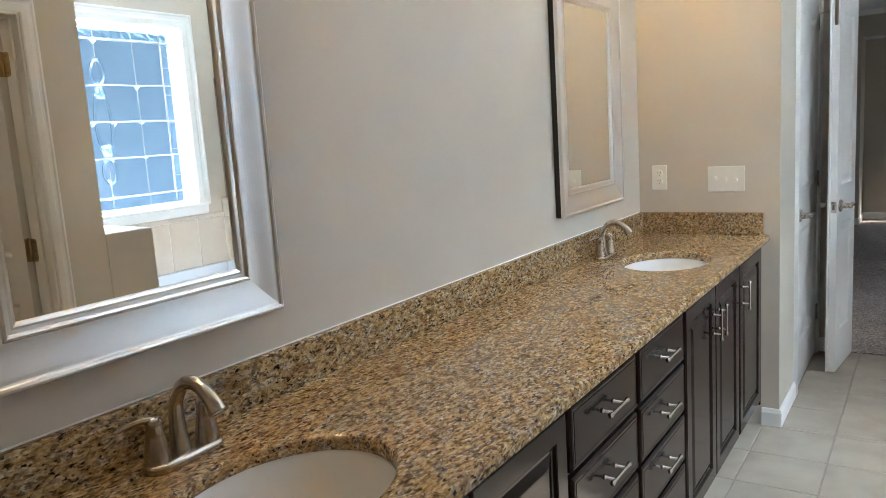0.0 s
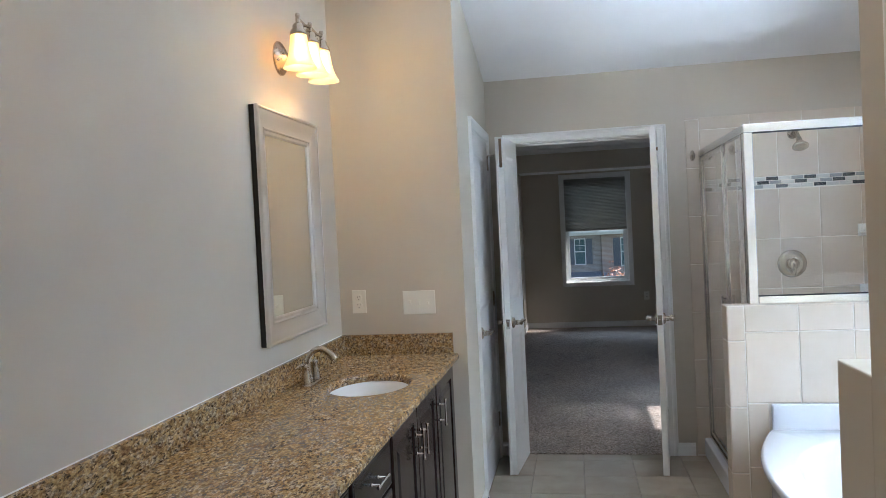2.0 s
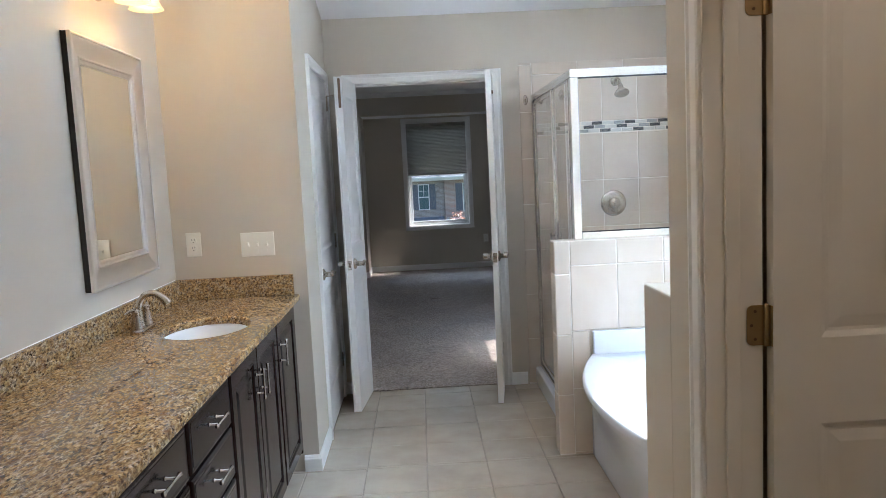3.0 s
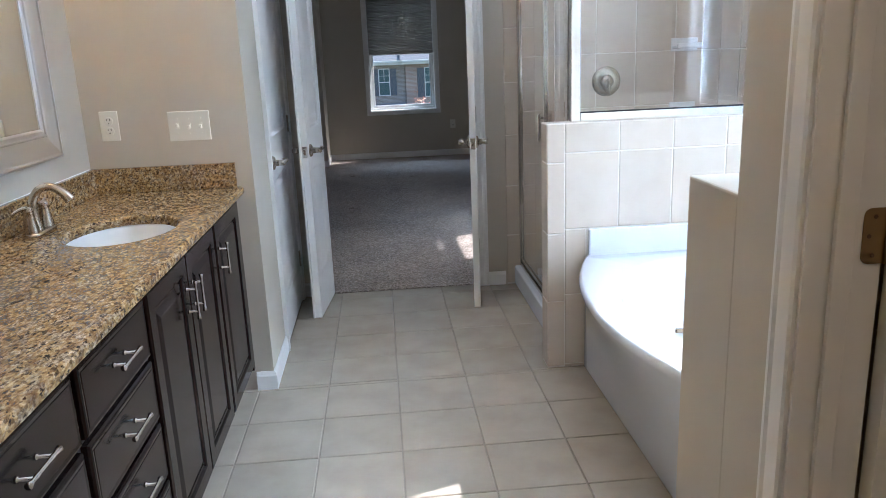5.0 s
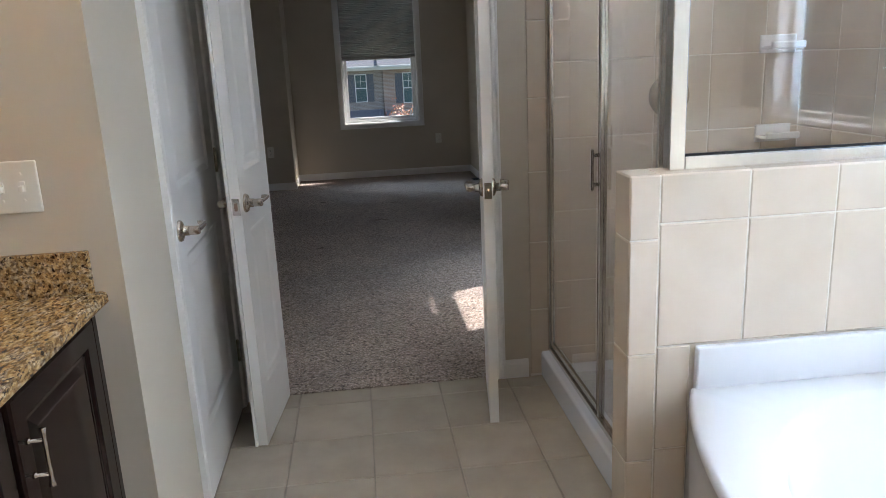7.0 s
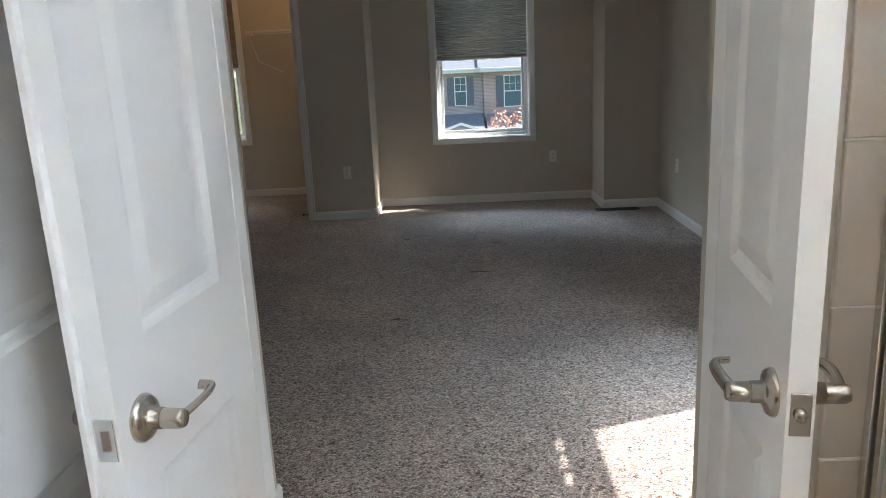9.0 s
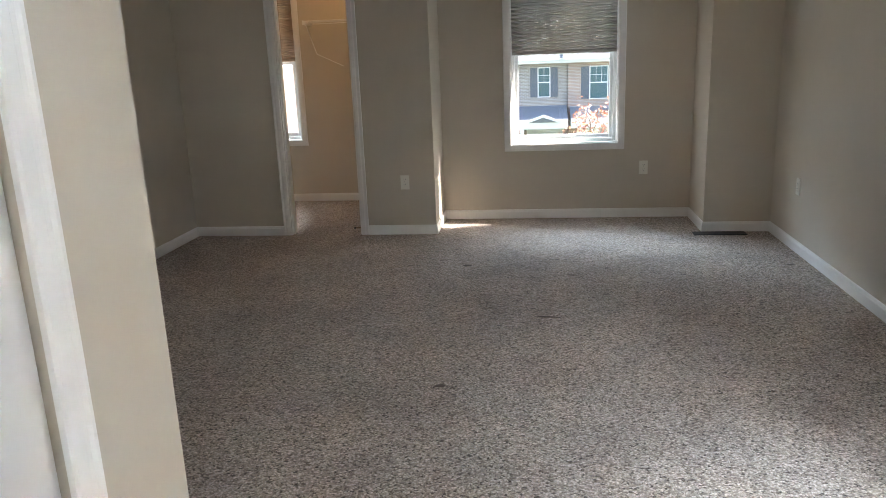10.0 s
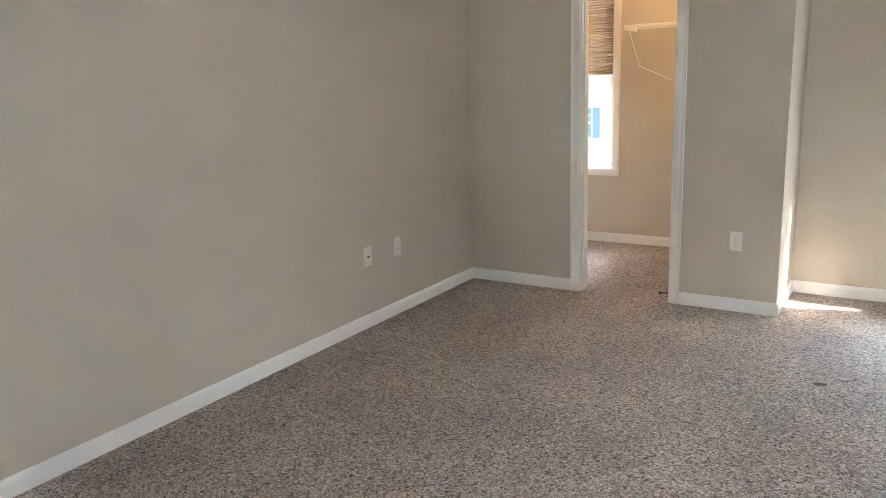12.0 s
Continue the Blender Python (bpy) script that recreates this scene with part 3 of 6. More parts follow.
for z in (0.28, 1.073, 1.848):
    g = part("hinge", lathe([(0.0065, -0.049), (0.0065, 0.049), (0.004, 0.053), (0, 0.054)], "z", (-0.008, 0.018, z), 14), BRASS, d, "dull brass butt hinge", True)
    rounded_leaf(g, -0.054, -0.012, 0.0225, z - 0.049, z + 0.049, BRASS)
    part("leaf", box(-0.0025, -0.0003, 0.002, 0.018, z - 0.049, z + 0.049), BRASS, g)
    for dz, dx in ((-0.034, 0.0), (0.0, -0.009), (0.034, 0.0)):
        part("screw", lathe([(0.004, 0), (0.0035, -0.0012), (0, -0.0014)], "y", (-0.034 + dx, 0.0225, z + dz), 10), BRONZE, g)

# hinges left on the bedroom closet's jamb, whose door is out of view
hj = thing("jamb_hinges", "dark metal hinges on a white closet door jamb", "hinge", (0, 0, 0))
for z in (0.25, 1.07, 1.86):
    hinge(hj, -1.386, YB + 0.105, z, BRONZE, leaf_a=(0, -1), leaf_b=(0, 1), w=0.02)
ds = thing("door_stop", "small dark rubber-tipped spring door stop", "door stop", (-1.385, YB + 0.02, 0.0))
part("spring", tube([(0, 0, 0.06), (-0.035, 0.0, 0.058), (-0.05, 0, 0.057)], [0.006, 0.006, 0.005], 10), BRONZE, ds)
part("tip", lathe([(0.008, -0.008), (0.009, 0.0), (0.007, 0.008), (0, 0.009)], "x", (-0.055, 0, 0.057), 14), BLACK, ds)

# ---- vanity ----
CT, CF, VY0 = 0.915, -0.588, -0.1
XF = -0.62                          # cabinet door faces


def sink_hole(cx, cy, a, b, n=48):
    return [(cx + a * math.cos(2 * math.pi * k / n), cy + b * math.sin(2 * math.pi * k / n)) for k in range(n)]


SINKS = [(-0.845, 0.86), (-0.845, 2.955)]
SA, SB = 0.165, 0.215


def counter():
    """Granite top, 3 cm thick, with an eased front edge and two oval openings."""
    bm = bmesh.new()
    x0, x1, y0, y1 = XV, CF, VY0, YE
    e = 0.011
    prof = [(x0, CT), (x1 - e, CT), (x1 - 0.3 * e, CT - 0.3 * e), (x1, CT - e), (x1, CT - 0.03 + 0.004), (x1 - 0.004, CT - 0.03), (x0, CT - 0.03)]
    cuts = [y0, *(c for _, cy in SINKS for c in (cy - 0.27, cy + 0.27)), y1]
    for i, (a, b) in enumerate(zip(cuts, cuts[1:])):
        hole = i % 2 == 1
        ra = [bm.verts.new((x, a, z)) for x, z in prof]
        rb = [bm.verts.new((x, b, z)) for x, z in prof]
        for k in range(len(prof)):
            if hole and k in (0, 5):
                continue
            bm.faces.new([ra[k], ra[(k + 1) % 7], rb[(k + 1) % 7], rb[k]])
        if not hole:
            continue
        cx, cy = SINKS[i // 2]
        n = 48
        lip = []
        for z, grow in ((CT, 0.006), (CT - 0.003, 0.0015), (CT - 0.007, 0.0), (CT - 0.03, 0.0)):
            lip.append([bm.verts.new((cx + (SA + grow) * math.cos(2 * math.pi * k / n), cy + (SB + grow) * math.sin(2 * math.pi * k / n), z)) for k in range(n)])
        for p, q in zip(lip, lip[1:]):
            for k in range(n):
                bm.faces.new([p[k], p[(k + 1) % n], q[(k + 1) % n], q[k]])
        for ring, z, xa, xb in ((lip[0], CT, x0, x1 - e), (lip[-1], CT - 0.03, x0, x1 - 0.004)):
            outer = []
            for k in range(n):
                dx, dy = math.cos(2 * math.pi * k / n) * SA, math.sin(2 * math.pi * k / n) * SB
                s = min((xb - cx) / dx if dx > 1e-9 else (xa - cx) / dx if dx < -1e-9 else 1e9, (b - cy) / dy if dy > 1e-9 else (a - cy) / dy if dy < -1e-9 else 1e9)
                outer.append(bm.verts.new((cx + dx * s, cy + dy * s, z)))
            for k in range(n):
                k2 = (k + 1) % n
                bm.faces.new([ring[k], ring[k2], outer[k2], outer[k]])
                p, q = outer[k].co, outer[k2].co
                if abs(p.x - q.x) > 1e-6 and abs(p.y - q.y) > 1e-6:
                    cxn = xa if min(p.x, q.x) - xa < 1e-6 else xb
                    cyn = a if min(p.y, q.y) - a < 1e-6 else b
                    bm.faces.new([outer[k], outer[k2], bm.verts.new((cxn, cyn, z))])
    end = [bm.verts.new((x, y0, z)) for x, z in prof]
    bm.faces.new(end)
    bmesh.ops.remove_doubles(bm, verts=bm.verts, dist=1e-4)
    return bm


top = thing("vanity_countertop", "speckled brown and gold granite vanity top with two sink openings", "countertop")
part("slab", counter(), GRANITE, top)
part("backsplash", box(XV + 0.001, XV + 0.021, VY0, YE - 0.022, CT + 0.0005, 1.017, 0.0025), GRANITE, top)
part("side_splash", box(XV + 0.001, -0.613, YE - 0.021, YE - 0.001, CT + 0.0005, 1.017, 0.0025), GRANITE, top)
part("caulk", box(XV + 0.001, XV + 0.0045, VY0, YE - 0.022, 1.017, 1.0195), TRIM, top, "thin bead of white caulk")

for cx, cy in SINKS:
    s = thing("undermount_sink", "white oval porcelain basin under the granite top", "sink", (cx, cy, CT - 0.031), group="bathroom sinks")
    bm = bmesh.new()
    prof = [(1.12, 0.0), (1.02, 0.0), (1.005, -0.006), (0.985, -0.03), (0.93, -0.08), (0.78, -0.125), (0.5, -0.148), (0.13, -0.155), (0.12, -0.156)]
    back = [(0.12, -0.168), (0.52, -0.160), (0.82, -0.136), (0.97, -0.085), (1.03, -0.03), (1.12, -0.012)]
    rings = []
    for r, z in prof + back:
        rings.append([bm.verts.new((SA * r * math.cos(q), SB * r * math.sin(q), z)) for q in (2 * math.pi * k / 40 for k in range(40))])
    for a, b in zip(rings, rings[1:] + rings[:1]):
        for k in range(40):
            bm.faces.new([a[k], a[(k + 1) % 40], b[(k + 1) % 40], b[k]])
    part("basin", bm, PORCELAIN, s, "", True)
    part("drain", lathe([(0.0, -0.1545), (0.016, -0.1545), (0.019, -0.1525), (0.026, -0.1535), (0.026, -0.170), (0, -0.170)], "z", (0, 0, 0), 24), CHROME, s, "polished metal drain", True)

for cx, cy in SINKS:
    f = thing("sink_faucet", "brushed nickel two-handle arched faucet on the granite top", "faucet", (-1.095, cy, CT), group="sink faucets")
    bm = bmesh.new()
    ring0 = []
    for z, g in ((0.0, 1.0), (0.010, 1.0), (0.016, 0.93), (0.017, 0.6)):
        ring0.append([bm.verts.new((0.029 * g * math.cos(q), (0.052 if math.sin(q) > 0 else -0.052) + 0.029 * g * math.sin(q) if abs(math.sin(q)) > 1e-6 else 0.0, z)) for q in (2 * math.pi * (k + 0.5) / 32 for k in range(32))])
    for a, b in zip(ring0, ring0[1:]):
        for k in range(32):
            bm.faces.new([a[k], a[(k + 1) % 32], b[(k + 1) % 32], b[k]])
    bm.faces.new(ring0[-1])
    bm.faces.new(ring0[0])
    part("base_plate", bm, NICKEL, f, "", True)
    c = curve_points([(-0.006, 0, 0.010), (-0.010, 0, 0.055), (-0.006, 0, 0.105), (0.020, 0, 0.142), (0.058, 0, 0.148), (0.092, 0, 0.125), (0.108, 0, 0.103)], 7)
    part("spout", tube(c, [0.0185 - 0.006 * min(1, k / 14) + (0.004 * max(0, k - 30) / 12) for k in range(len(c))], 16), NICKEL, f, "", True)
    for s in (-1, 1):
        h = part("handle_body", lathe([(0.024, 0.012), (0.0225, 0.03), (0.0165, 0.062), (0.0145, 0.078), (0.0150, 0.080), (0.0150, 0.091), (0.011, 0.097), (0, 0.098)], "z", (0, 0.054 * s, 0), 24), NICKEL, f, "", True)
        c = curve_points([(0.0, 0.054 * s, 0.090), (-0.004, 0.072 * s, 0.096), (-0.012, 0.096 * s, 0.094), (-0.020, 0.118 * s, 0.087)], 6)
        part("lever", tube(c, [0.0105 - 0.0055 * k / len(c) for k in range(len(c))], 12, flat=0.6), NICKEL, h, "", True)


def pull(parent, p, axis, length=0.118):
    """A slim bar pull with flared ends on two posts."""
    n = 13
    pts, rad = [], []
    for k in range(n):
        s = k / (n - 1) - 0.5
        pts.append(Vector(p) + Vector((0.030, 0, 0)) + Vector((0, s * length, 0) if axis == "y" else (0, 0, s * length)))
        e = abs(s) * 2
        rad.append(0.0038 + 0.0032 * max(0, (e - 0.62) / 0.38) ** 1.5 + 0.0010 * math.exp(-((e - 0.5) / 0.06) ** 2))
    h = part("pull", tube(pts, rad, 10), CHROME, parent, "polished metal bar pull", True)
    for s in (-0.30, 0.30):
        o = Vector((0, s * length, 0) if axis == "y" else (0, 0, s * length))
        part("post", tube([Vector(p) + o, Vector(p) + o + Vector((0.004, 0, 0)), Vector(p) + o + Vector((0.006, 0, 0)), Vector(p) + o + Vector((0.030, 0, 0))], [0.0065, 0.0055, 0.0032, 0.0036], 10), CHROME, h, "", True)
    return h


def front(name, parent, y0, y1, z0, z1, raised):
    """A cabinet front in local x: rounded slab, or frame with a raised panel."""
    bm = bmesh.new()
    if not raised:
        ring = None
        for inset, x in ((0.0, -0.019), (0.0, -0.006), (0.004, -0.0015), (0.009, 0.0), (0.016, -0.0010), (0.018, 0.0)):
            nxt = [bm.verts.new((x, y, z)) for y, z in ((y0 + inset, z0 + inset), (y1 - inset, z0 + inset), (y1 - inset, z1 - inset), (y0 + inset, z1 - inset))]
            if ring:
                for k in range(4):
                    bm.faces.new([ring[k], ring[(k + 1) % 4], nxt[(k + 1) % 4], nxt[k]])
            else:
                bm.faces.new(nxt)
            ring = nxt
        bm.faces.new(ring)
    else:
        ring = None
        for inset, x in ((0.0, -0.019), (0.0, -0.005), (0.005, 0.0), (0.052, 0.0), (0.056, -0.002), (0.060, -0.007), (0.068, -0.008), (0.092, -0.002), (0.095, -0.0015)):
            nxt = [bm.verts.new((x, y, z)) for y, z in ((y0 + inset, z0 + inset), (y1 - inset, z0 + inset), (y1 - inset, z1 - inset), (y0 + inset, z1 - inset))]
            if ring:
                for k in range(4):
                    bm.faces.new([ring[k], ring[(k + 1) % 4], nxt[(k + 1) % 4], nxt[k]])
            else:
                bm.faces.new(nxt)
            ring = nxt
        bm.faces.new(ring)
    ob = part(name, bm, ESPRESSO, parent)
    ob.location = (XF, 0, 0)
    return ob


def cabinet(y0, y1, kind):
    words = {"doors": "dark espresso sink cabinet with two raised-panel doors", "door": "narrow dark espresso cabinet with one raised-panel door", "drawers": "dark espresso drawer cabinet with four drawers"}[kind]
    c = thing("vanity_cabinet", words, "cabinet", group="vanity cabinets under the granite top")
    a, b = y0 + 0.001, y1 - 0.001
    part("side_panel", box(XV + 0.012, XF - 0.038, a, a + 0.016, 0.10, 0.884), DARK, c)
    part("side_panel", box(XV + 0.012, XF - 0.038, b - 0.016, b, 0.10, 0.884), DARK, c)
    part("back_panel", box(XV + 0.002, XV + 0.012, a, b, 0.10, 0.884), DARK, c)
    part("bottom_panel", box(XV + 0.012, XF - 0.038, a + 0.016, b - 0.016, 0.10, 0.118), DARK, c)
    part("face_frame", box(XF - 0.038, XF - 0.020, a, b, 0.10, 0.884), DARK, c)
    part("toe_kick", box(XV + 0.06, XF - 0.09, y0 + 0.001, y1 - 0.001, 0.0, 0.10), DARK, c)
    g = 0.012
    if kind == "drawers":
        for z0, z1 in ((0.125, 0.352), (0.366, 0.518), (0.532, 0.690), (0.704, 0.858)):
            dr = front("drawer", c, y0 + g, y1 - g, z0, z1, False)
            pull(dr, (0, (y0 + y1) / 2, (z0 + z1) / 2 + 0.005), "y")
    elif kind == "doors":
        mid = (y0 + y1) / 2
        for a, b, hy in ((y0 + g, mid - 0.003, mid - 0.038), (mid + 0.003, y1 - g, mid + 0.038)):
            dr = front("door", c, a, b, 0.125, 0.858, True)
            pull(dr, (0, hy, 0.725), "z")
    else:
        dr = front("door", c, y0 + g, y1 - g, 0.125, 0.858, True)
        pull(dr, (0, y0 + g + 0.038, 0.725), "z")
    return c


cabinet(3.205, 3.67, "door")
cabinet(2.40, 3.205, "doors")
cabinet(1.945, 2.40, "drawers")
cabinet(1.485, 1.945, "drawers")
cabinet(0.66, 1.485, "doors")
cabinet(0.20, 0.66, "drawers")
cabinet(-0.10, 0.20, "door")
part("filler", box(XF - 0.03, XF - 0.004, 3.668, YE - 0.001, 0.10, 0.884), ESPRESSO, bpy.data.objects["vanity_cabinet"])


# ---- mirrors ----
def framed_mirror(cy, z0, z1, w, lean=0.0):
    m = thing("wall_mirror", "rectangular wall mirror in a wide stepped silver frame", "mirror", (XV, cy, z0), group="vanity mirrors")
    h, f = z1 - z0, 0.105
    y0, y1 = -w / 2, w / 2
    backing = [(0.001, 0.001), (0.001, 0.022), (0.100, 0.012), (0.100, 0.001)]
    moulding = [(0, 0.0225), (0, 0.034), (0.002, 0.037), (0.006, 0.0385), (0.010, 0.037), (0.012, 0.033), (0.015, 0.0318)]
    moulding += [(0.015 + 0.062 * k / 9, 0.0318 - 0.0100 * math.sin(math.pi / 2 * k / 9) ** 1.3) for k in range(1, 10)]
    moulding += [(0.079, 0.0245), (0.083, 0.0255), (0.086, 0.0235), (0.088, 0.019), (0.094, 0.0185), (0.098, 0.0195), (0.101, 0.018), (0.105, 0.0145), (0.105, 0.0131), (0.100, 0.0125)]
    n = Vector((1, 0, 0))
    sides = (((0, y0, 0), (0, y1, 0), (0, 0, 1)), ((0, y1, 0), (0, y1, h), (0, -1, 0)), ((0, y1, h), (0, y0, h), (0, 0, -1)), ((0, y0, h), (0, y0, 0), (0, 1, 0)))
    for a, b, u in sides:
        side = part("frame_side", stick(a, b, u, n, moulding, 1, 1), SILVER, m)
        part("backing", stick(a, b, u, n, backing, 1, 1), BLACK, side, "black-painted back edge of the frame")
    part("glass", box(0.006, 0.013, y0 + f - 0.01, y1 - f + 0.01, f - 0.01, h - f + 0.01), MIRROR, m, "clear silvered mirror glass")
    return m


framed_mirror(0.868, 1.112, 2.053, 0.66)
framed_mirror(3.035, 1.112, 2.040, 0.675)


# ---- sconces ----
SR, SP = 0.142, 0.142          # how far the crossbar stands off the wall, and the shades' spacing


def sconce(cy):
    s = thing("wall_sconce", "three-light nickel wall sconce with lit frosted bell shades", "wall lamp", (XV, cy, 2.275), group="vanity sconces")
    part("backplate", lathe([(0.072, 0), (0.072, 0.005), (0.066, 0.011), (0.058, 0.012), (0.055, 0.018), (0.044, 0.020), (0.040, 0.026), (0.026, 0.030), (0.018, 0.038), (0, 0.040)], "x", (0, 0, 0.01), 36), NICKEL, s, "", True)
    arm = curve_points([(0.02, 0, 0.01), (0.070, 0, 0.04), (0.105, 0, 0.09), (SR, 0, 0.128)], 8)
    part("arm", tube(arm, 0.008, 12), NICKEL, s, "", True)
    bar = curve_points([(SR, -SP, 0.128), (SR, -SP / 2, 0.120), (SR, 0, 0.128), (SR, SP / 2, 0.120), (SR, SP, 0.128)], 6)
    part("crossbar", tube(bar, 0.0065, 12), NICKEL, s, "", True)
    for k in (-1, 0, 1):
        y = SP * k
        part("finial", lathe([(0.0, 0.150), (0.008, 0.147), (0.0105, 0.139), (0.008, 0.131), (0.009, 0.120), (0.009, 0.105)], "z", (SR, y, 0), 18), NICKEL, s, "", True)
        part("socket", lathe([(0.010, 0.110), (0.017, 0.106), (0.022, 0.098), (0.022, 0.086), (0.030, 0.080), (0.034, 0.068), (0.034, 0.060), (0.028, 0.060)], "z", (SR, y, 0), 24), NICKEL, s, "", True)
        sh = part("shade", lathe([(0.031, 0.066), (0.034, 0.045), (0.038, 0.015), (0.045, -0.02), (0.056, -0.048), (0.066, -0.066), (0.068, -0.071), (0.064, -0.071), (0.053, -0.047), (0.042, -0.02), (0.035, 0.015), (0.031, 0.045), (0.028, 0.066)], "z", (SR, y, 0), 32), SHADE, s, "lit frosted amber glass bell shade", True)
        sh.visible_shadow = False
        part("bulb", lathe([(0.0, -0.040), (0.016, -0.034), (0.023, -0.016), (0.019, 0.006), (0.012, 0.026), (0.012, 0.056)], "z", (SR, y, 0), 20), BULB, s, "glowing warm bulb", True)
    return s


for cy in (0.868, 3.04):
    sconce(cy)


# ---- outlets and switches ----
def wall_plate(x, y, z, turn, gangs, what, toggles=1, group=""):
    """A cover plate; local y looks away from the wall."""
    w = 0.073 + 0.046 * (gangs - 1)
    words = {"outlet": "ivory duplex outlet in a wall plate", "switch": "ivory plate with three toggle switches", "blank": "blank ivory wall plate", "cable": "ivory plate with a dark cable jack"}[what]
    p = thing("light_switch" if what == "switch" else "wall_plate" if what == "blank" else "cable_jack" if what == "cable" else "wall_outlet", words, "switch" if what == "switch" else "wall plate" if what == "blank" else "outlet", (x, y, z), turn, group)
    part("cover", box(-w / 2, w / 2, 0.0, 0.006, -0.059, 0.059, 0.003), PLASTIC, p)
    for g in range(gangs):
        gx = (g - (gangs - 1) / 2) * 0.046
        if what == "outlet":
            for s in (-1, 1):
                r = part("socket", lathe([(0.0165, 0.004), (0.0165, 0.0085), (0.015, 0.0095), (0, 0.0095)], "y", (gx, 0, 0.0195 * s), 20), PLASTIC, p)
                for dx, hh in ((-0.006, 0.008), (0.006, 0.0065)):
                    part("slot", box(gx + dx - 0.0012, gx + dx + 0.0012, 0.009, 0.0101, 0.0195 * s + 0.002, 0.0195 * s + 0.002 + hh), BLACK, r)
                part("slot", lathe([(0.0024, 0.009), (0.0024, 0.0101), (0, 0.0101)], "y", (gx, 0, 0.0195 * s - 0.008), 10), BLACK, r)
        if what == "switch":
            t = part("toggle", box(gx - 0.0048, gx + 0.0048, 0.004, 0.019, -0.004 if g == 2 else -0.010, 0.010 if g == 2 else 0.004, 0.002), PLASTIC, p)
            part("collar", box(gx - 0.0065, gx + 0.0065, 0.005, 0.0075, -0.0125, 0.0125, 0.001), PLASTIC, t)
        if what == "cable":
            part("jack", lathe([(0.007, 0.005), (0.007, 0.010), (0.004, 0.010), (0.004, 0.016), (0, 0.016)], "y", (gx, 0, 0), 14), BRONZE, p, "dark threaded cable jack")
        for s in ((-1, 1) if what in ("switch", "blank", "cable") else (0,)):
            part("screw", lathe([(0.0032, 0.005), (0.0030, 0.0072), (0, 0.0076)], "y", (gx, 0, 0.030 * s), 10), PLASTIC, p)
    return p


wall_plate(-1.088, YE, 1.186, 180, 1, "outlet", group="wall outlets")
wall_plate(-0.777, YE, 1.173, 180, 3, "switch")
wall_plate(-0.986, YB, 0.444, 180, 1, "outlet", group="wall outlets")
wall_plate(1.012, YW, 0.442, 180, 1, "outlet", group="wall outlets")
wall_plate(BX0, 9.392, 0.441, -90, 1, "cable")
wall_plate(BX0, 9.694, 0.444, -90, 1, "outlet", group="wall outlets")
wall_plate(XR, 10.05, 0.46, 90, 1, "outlet", group="wall outlets")


# ---- tub ----
DECK, TX0, TY0, TY1 = 0.53, 0.862, 2.236, 3.688


def tub():
    """Bow-fronted alcove tub: bowed rim, oval basin, sloping front apron, upstands along the walls."""
    bm = bmesh.new()
    n = 72
    cx, cy, a, b = 1.315, 2.965, 0.515, 0.615
    x1 = XR - 0.002

    def outer(q):
        """Where the ray at angle q from the basin's centre leaves the bowed outline."""
        dx, dy = math.cos(q), math.sin(q)
        lo_, hi_ = 0.0, 3.0
        for _ in range(40):
            s = (lo_ + hi_) / 2
            x, y = cx + s * dx, cy + s * dy
            bow = TX0 - 0.170 * (1 - ((y - cy) / ((TY1 - TY0) / 2)) ** 2)
            if TY0 < y < TY1 and bow < x < x1:
                lo_ = s
            else:
                hi_ = s
        return Vector((cx + lo_ * dx, cy + lo_ * dy, 0))

    qs = [2 * math.pi * k / n for k in range(n)]
    o = [outer(q) for q in qs]
    for k, c in enumerate(((TX0, TY1), (x1, TY1), (x1, TY0), (TX0, TY0))):
        j = min(range(n), key=lambda i: (o[i].x - c[0]) ** 2 + (o[i].y - c[1]) ** 2)
        o[j] = Vector((*c, 0))
    rings = []

    def ring(fn):
        rings.append([bm.verts.new(fn(k)) for k in range(n)])

    def rim(k, inset, z):
        d = (Vector((cx, cy, 0)) - o[k]).normalized()
        p = o[k] + d * inset
        return (p.x, p.y, z)

    def base(k, z, f):
        p = o[k]
        x = p.x if p.x > TX0 else p.x + (TX0 - 0.004 - p.x) * f
        return (x, p.y, z)

    ring(lambda k: base(k, 0.0, 1.0))
    ring(lambda k: base(k, 0.05, 0.985))
    ring(lambda k: base(k, 0.20, 0.84))
    ring(lambda k: base(k, 0.34, 0.56))
    ring(lambda k: base(k, 0.44, 0.26))
    ring(lambda k: base(k, 0.49, 0.06))
    ring(lambda k: base(k, 0.512, 0.0))
    ring(lambda k: rim(k, 0.005, 0.524))
    ring(lambda k: rim(k, 0.016, DECK))
    for g, z in ((1.0, DECK), (0.985, DECK - 0.003), (0.965, DECK - 0.014), (0.945, DECK - 0.05), (0.90, DECK - 0.18), (0.84, DECK - 0.32), (0.76, DECK - 0.375), (0.6, DECK - 0.395), (0.2, DECK - 0.40)):
        ring(lambda k: (cx + a * g * math.cos(qs[k]), cy + b * g * math.sin(qs[k]), z))
    for p, q in zip(rings, rings[1:]):
        for k in range(n):
            bm.faces.new([p[k], p[(k + 1) % n], q[(k + 1) % n], q[k]])
    bm.faces.new(rings[-1])
    return bm


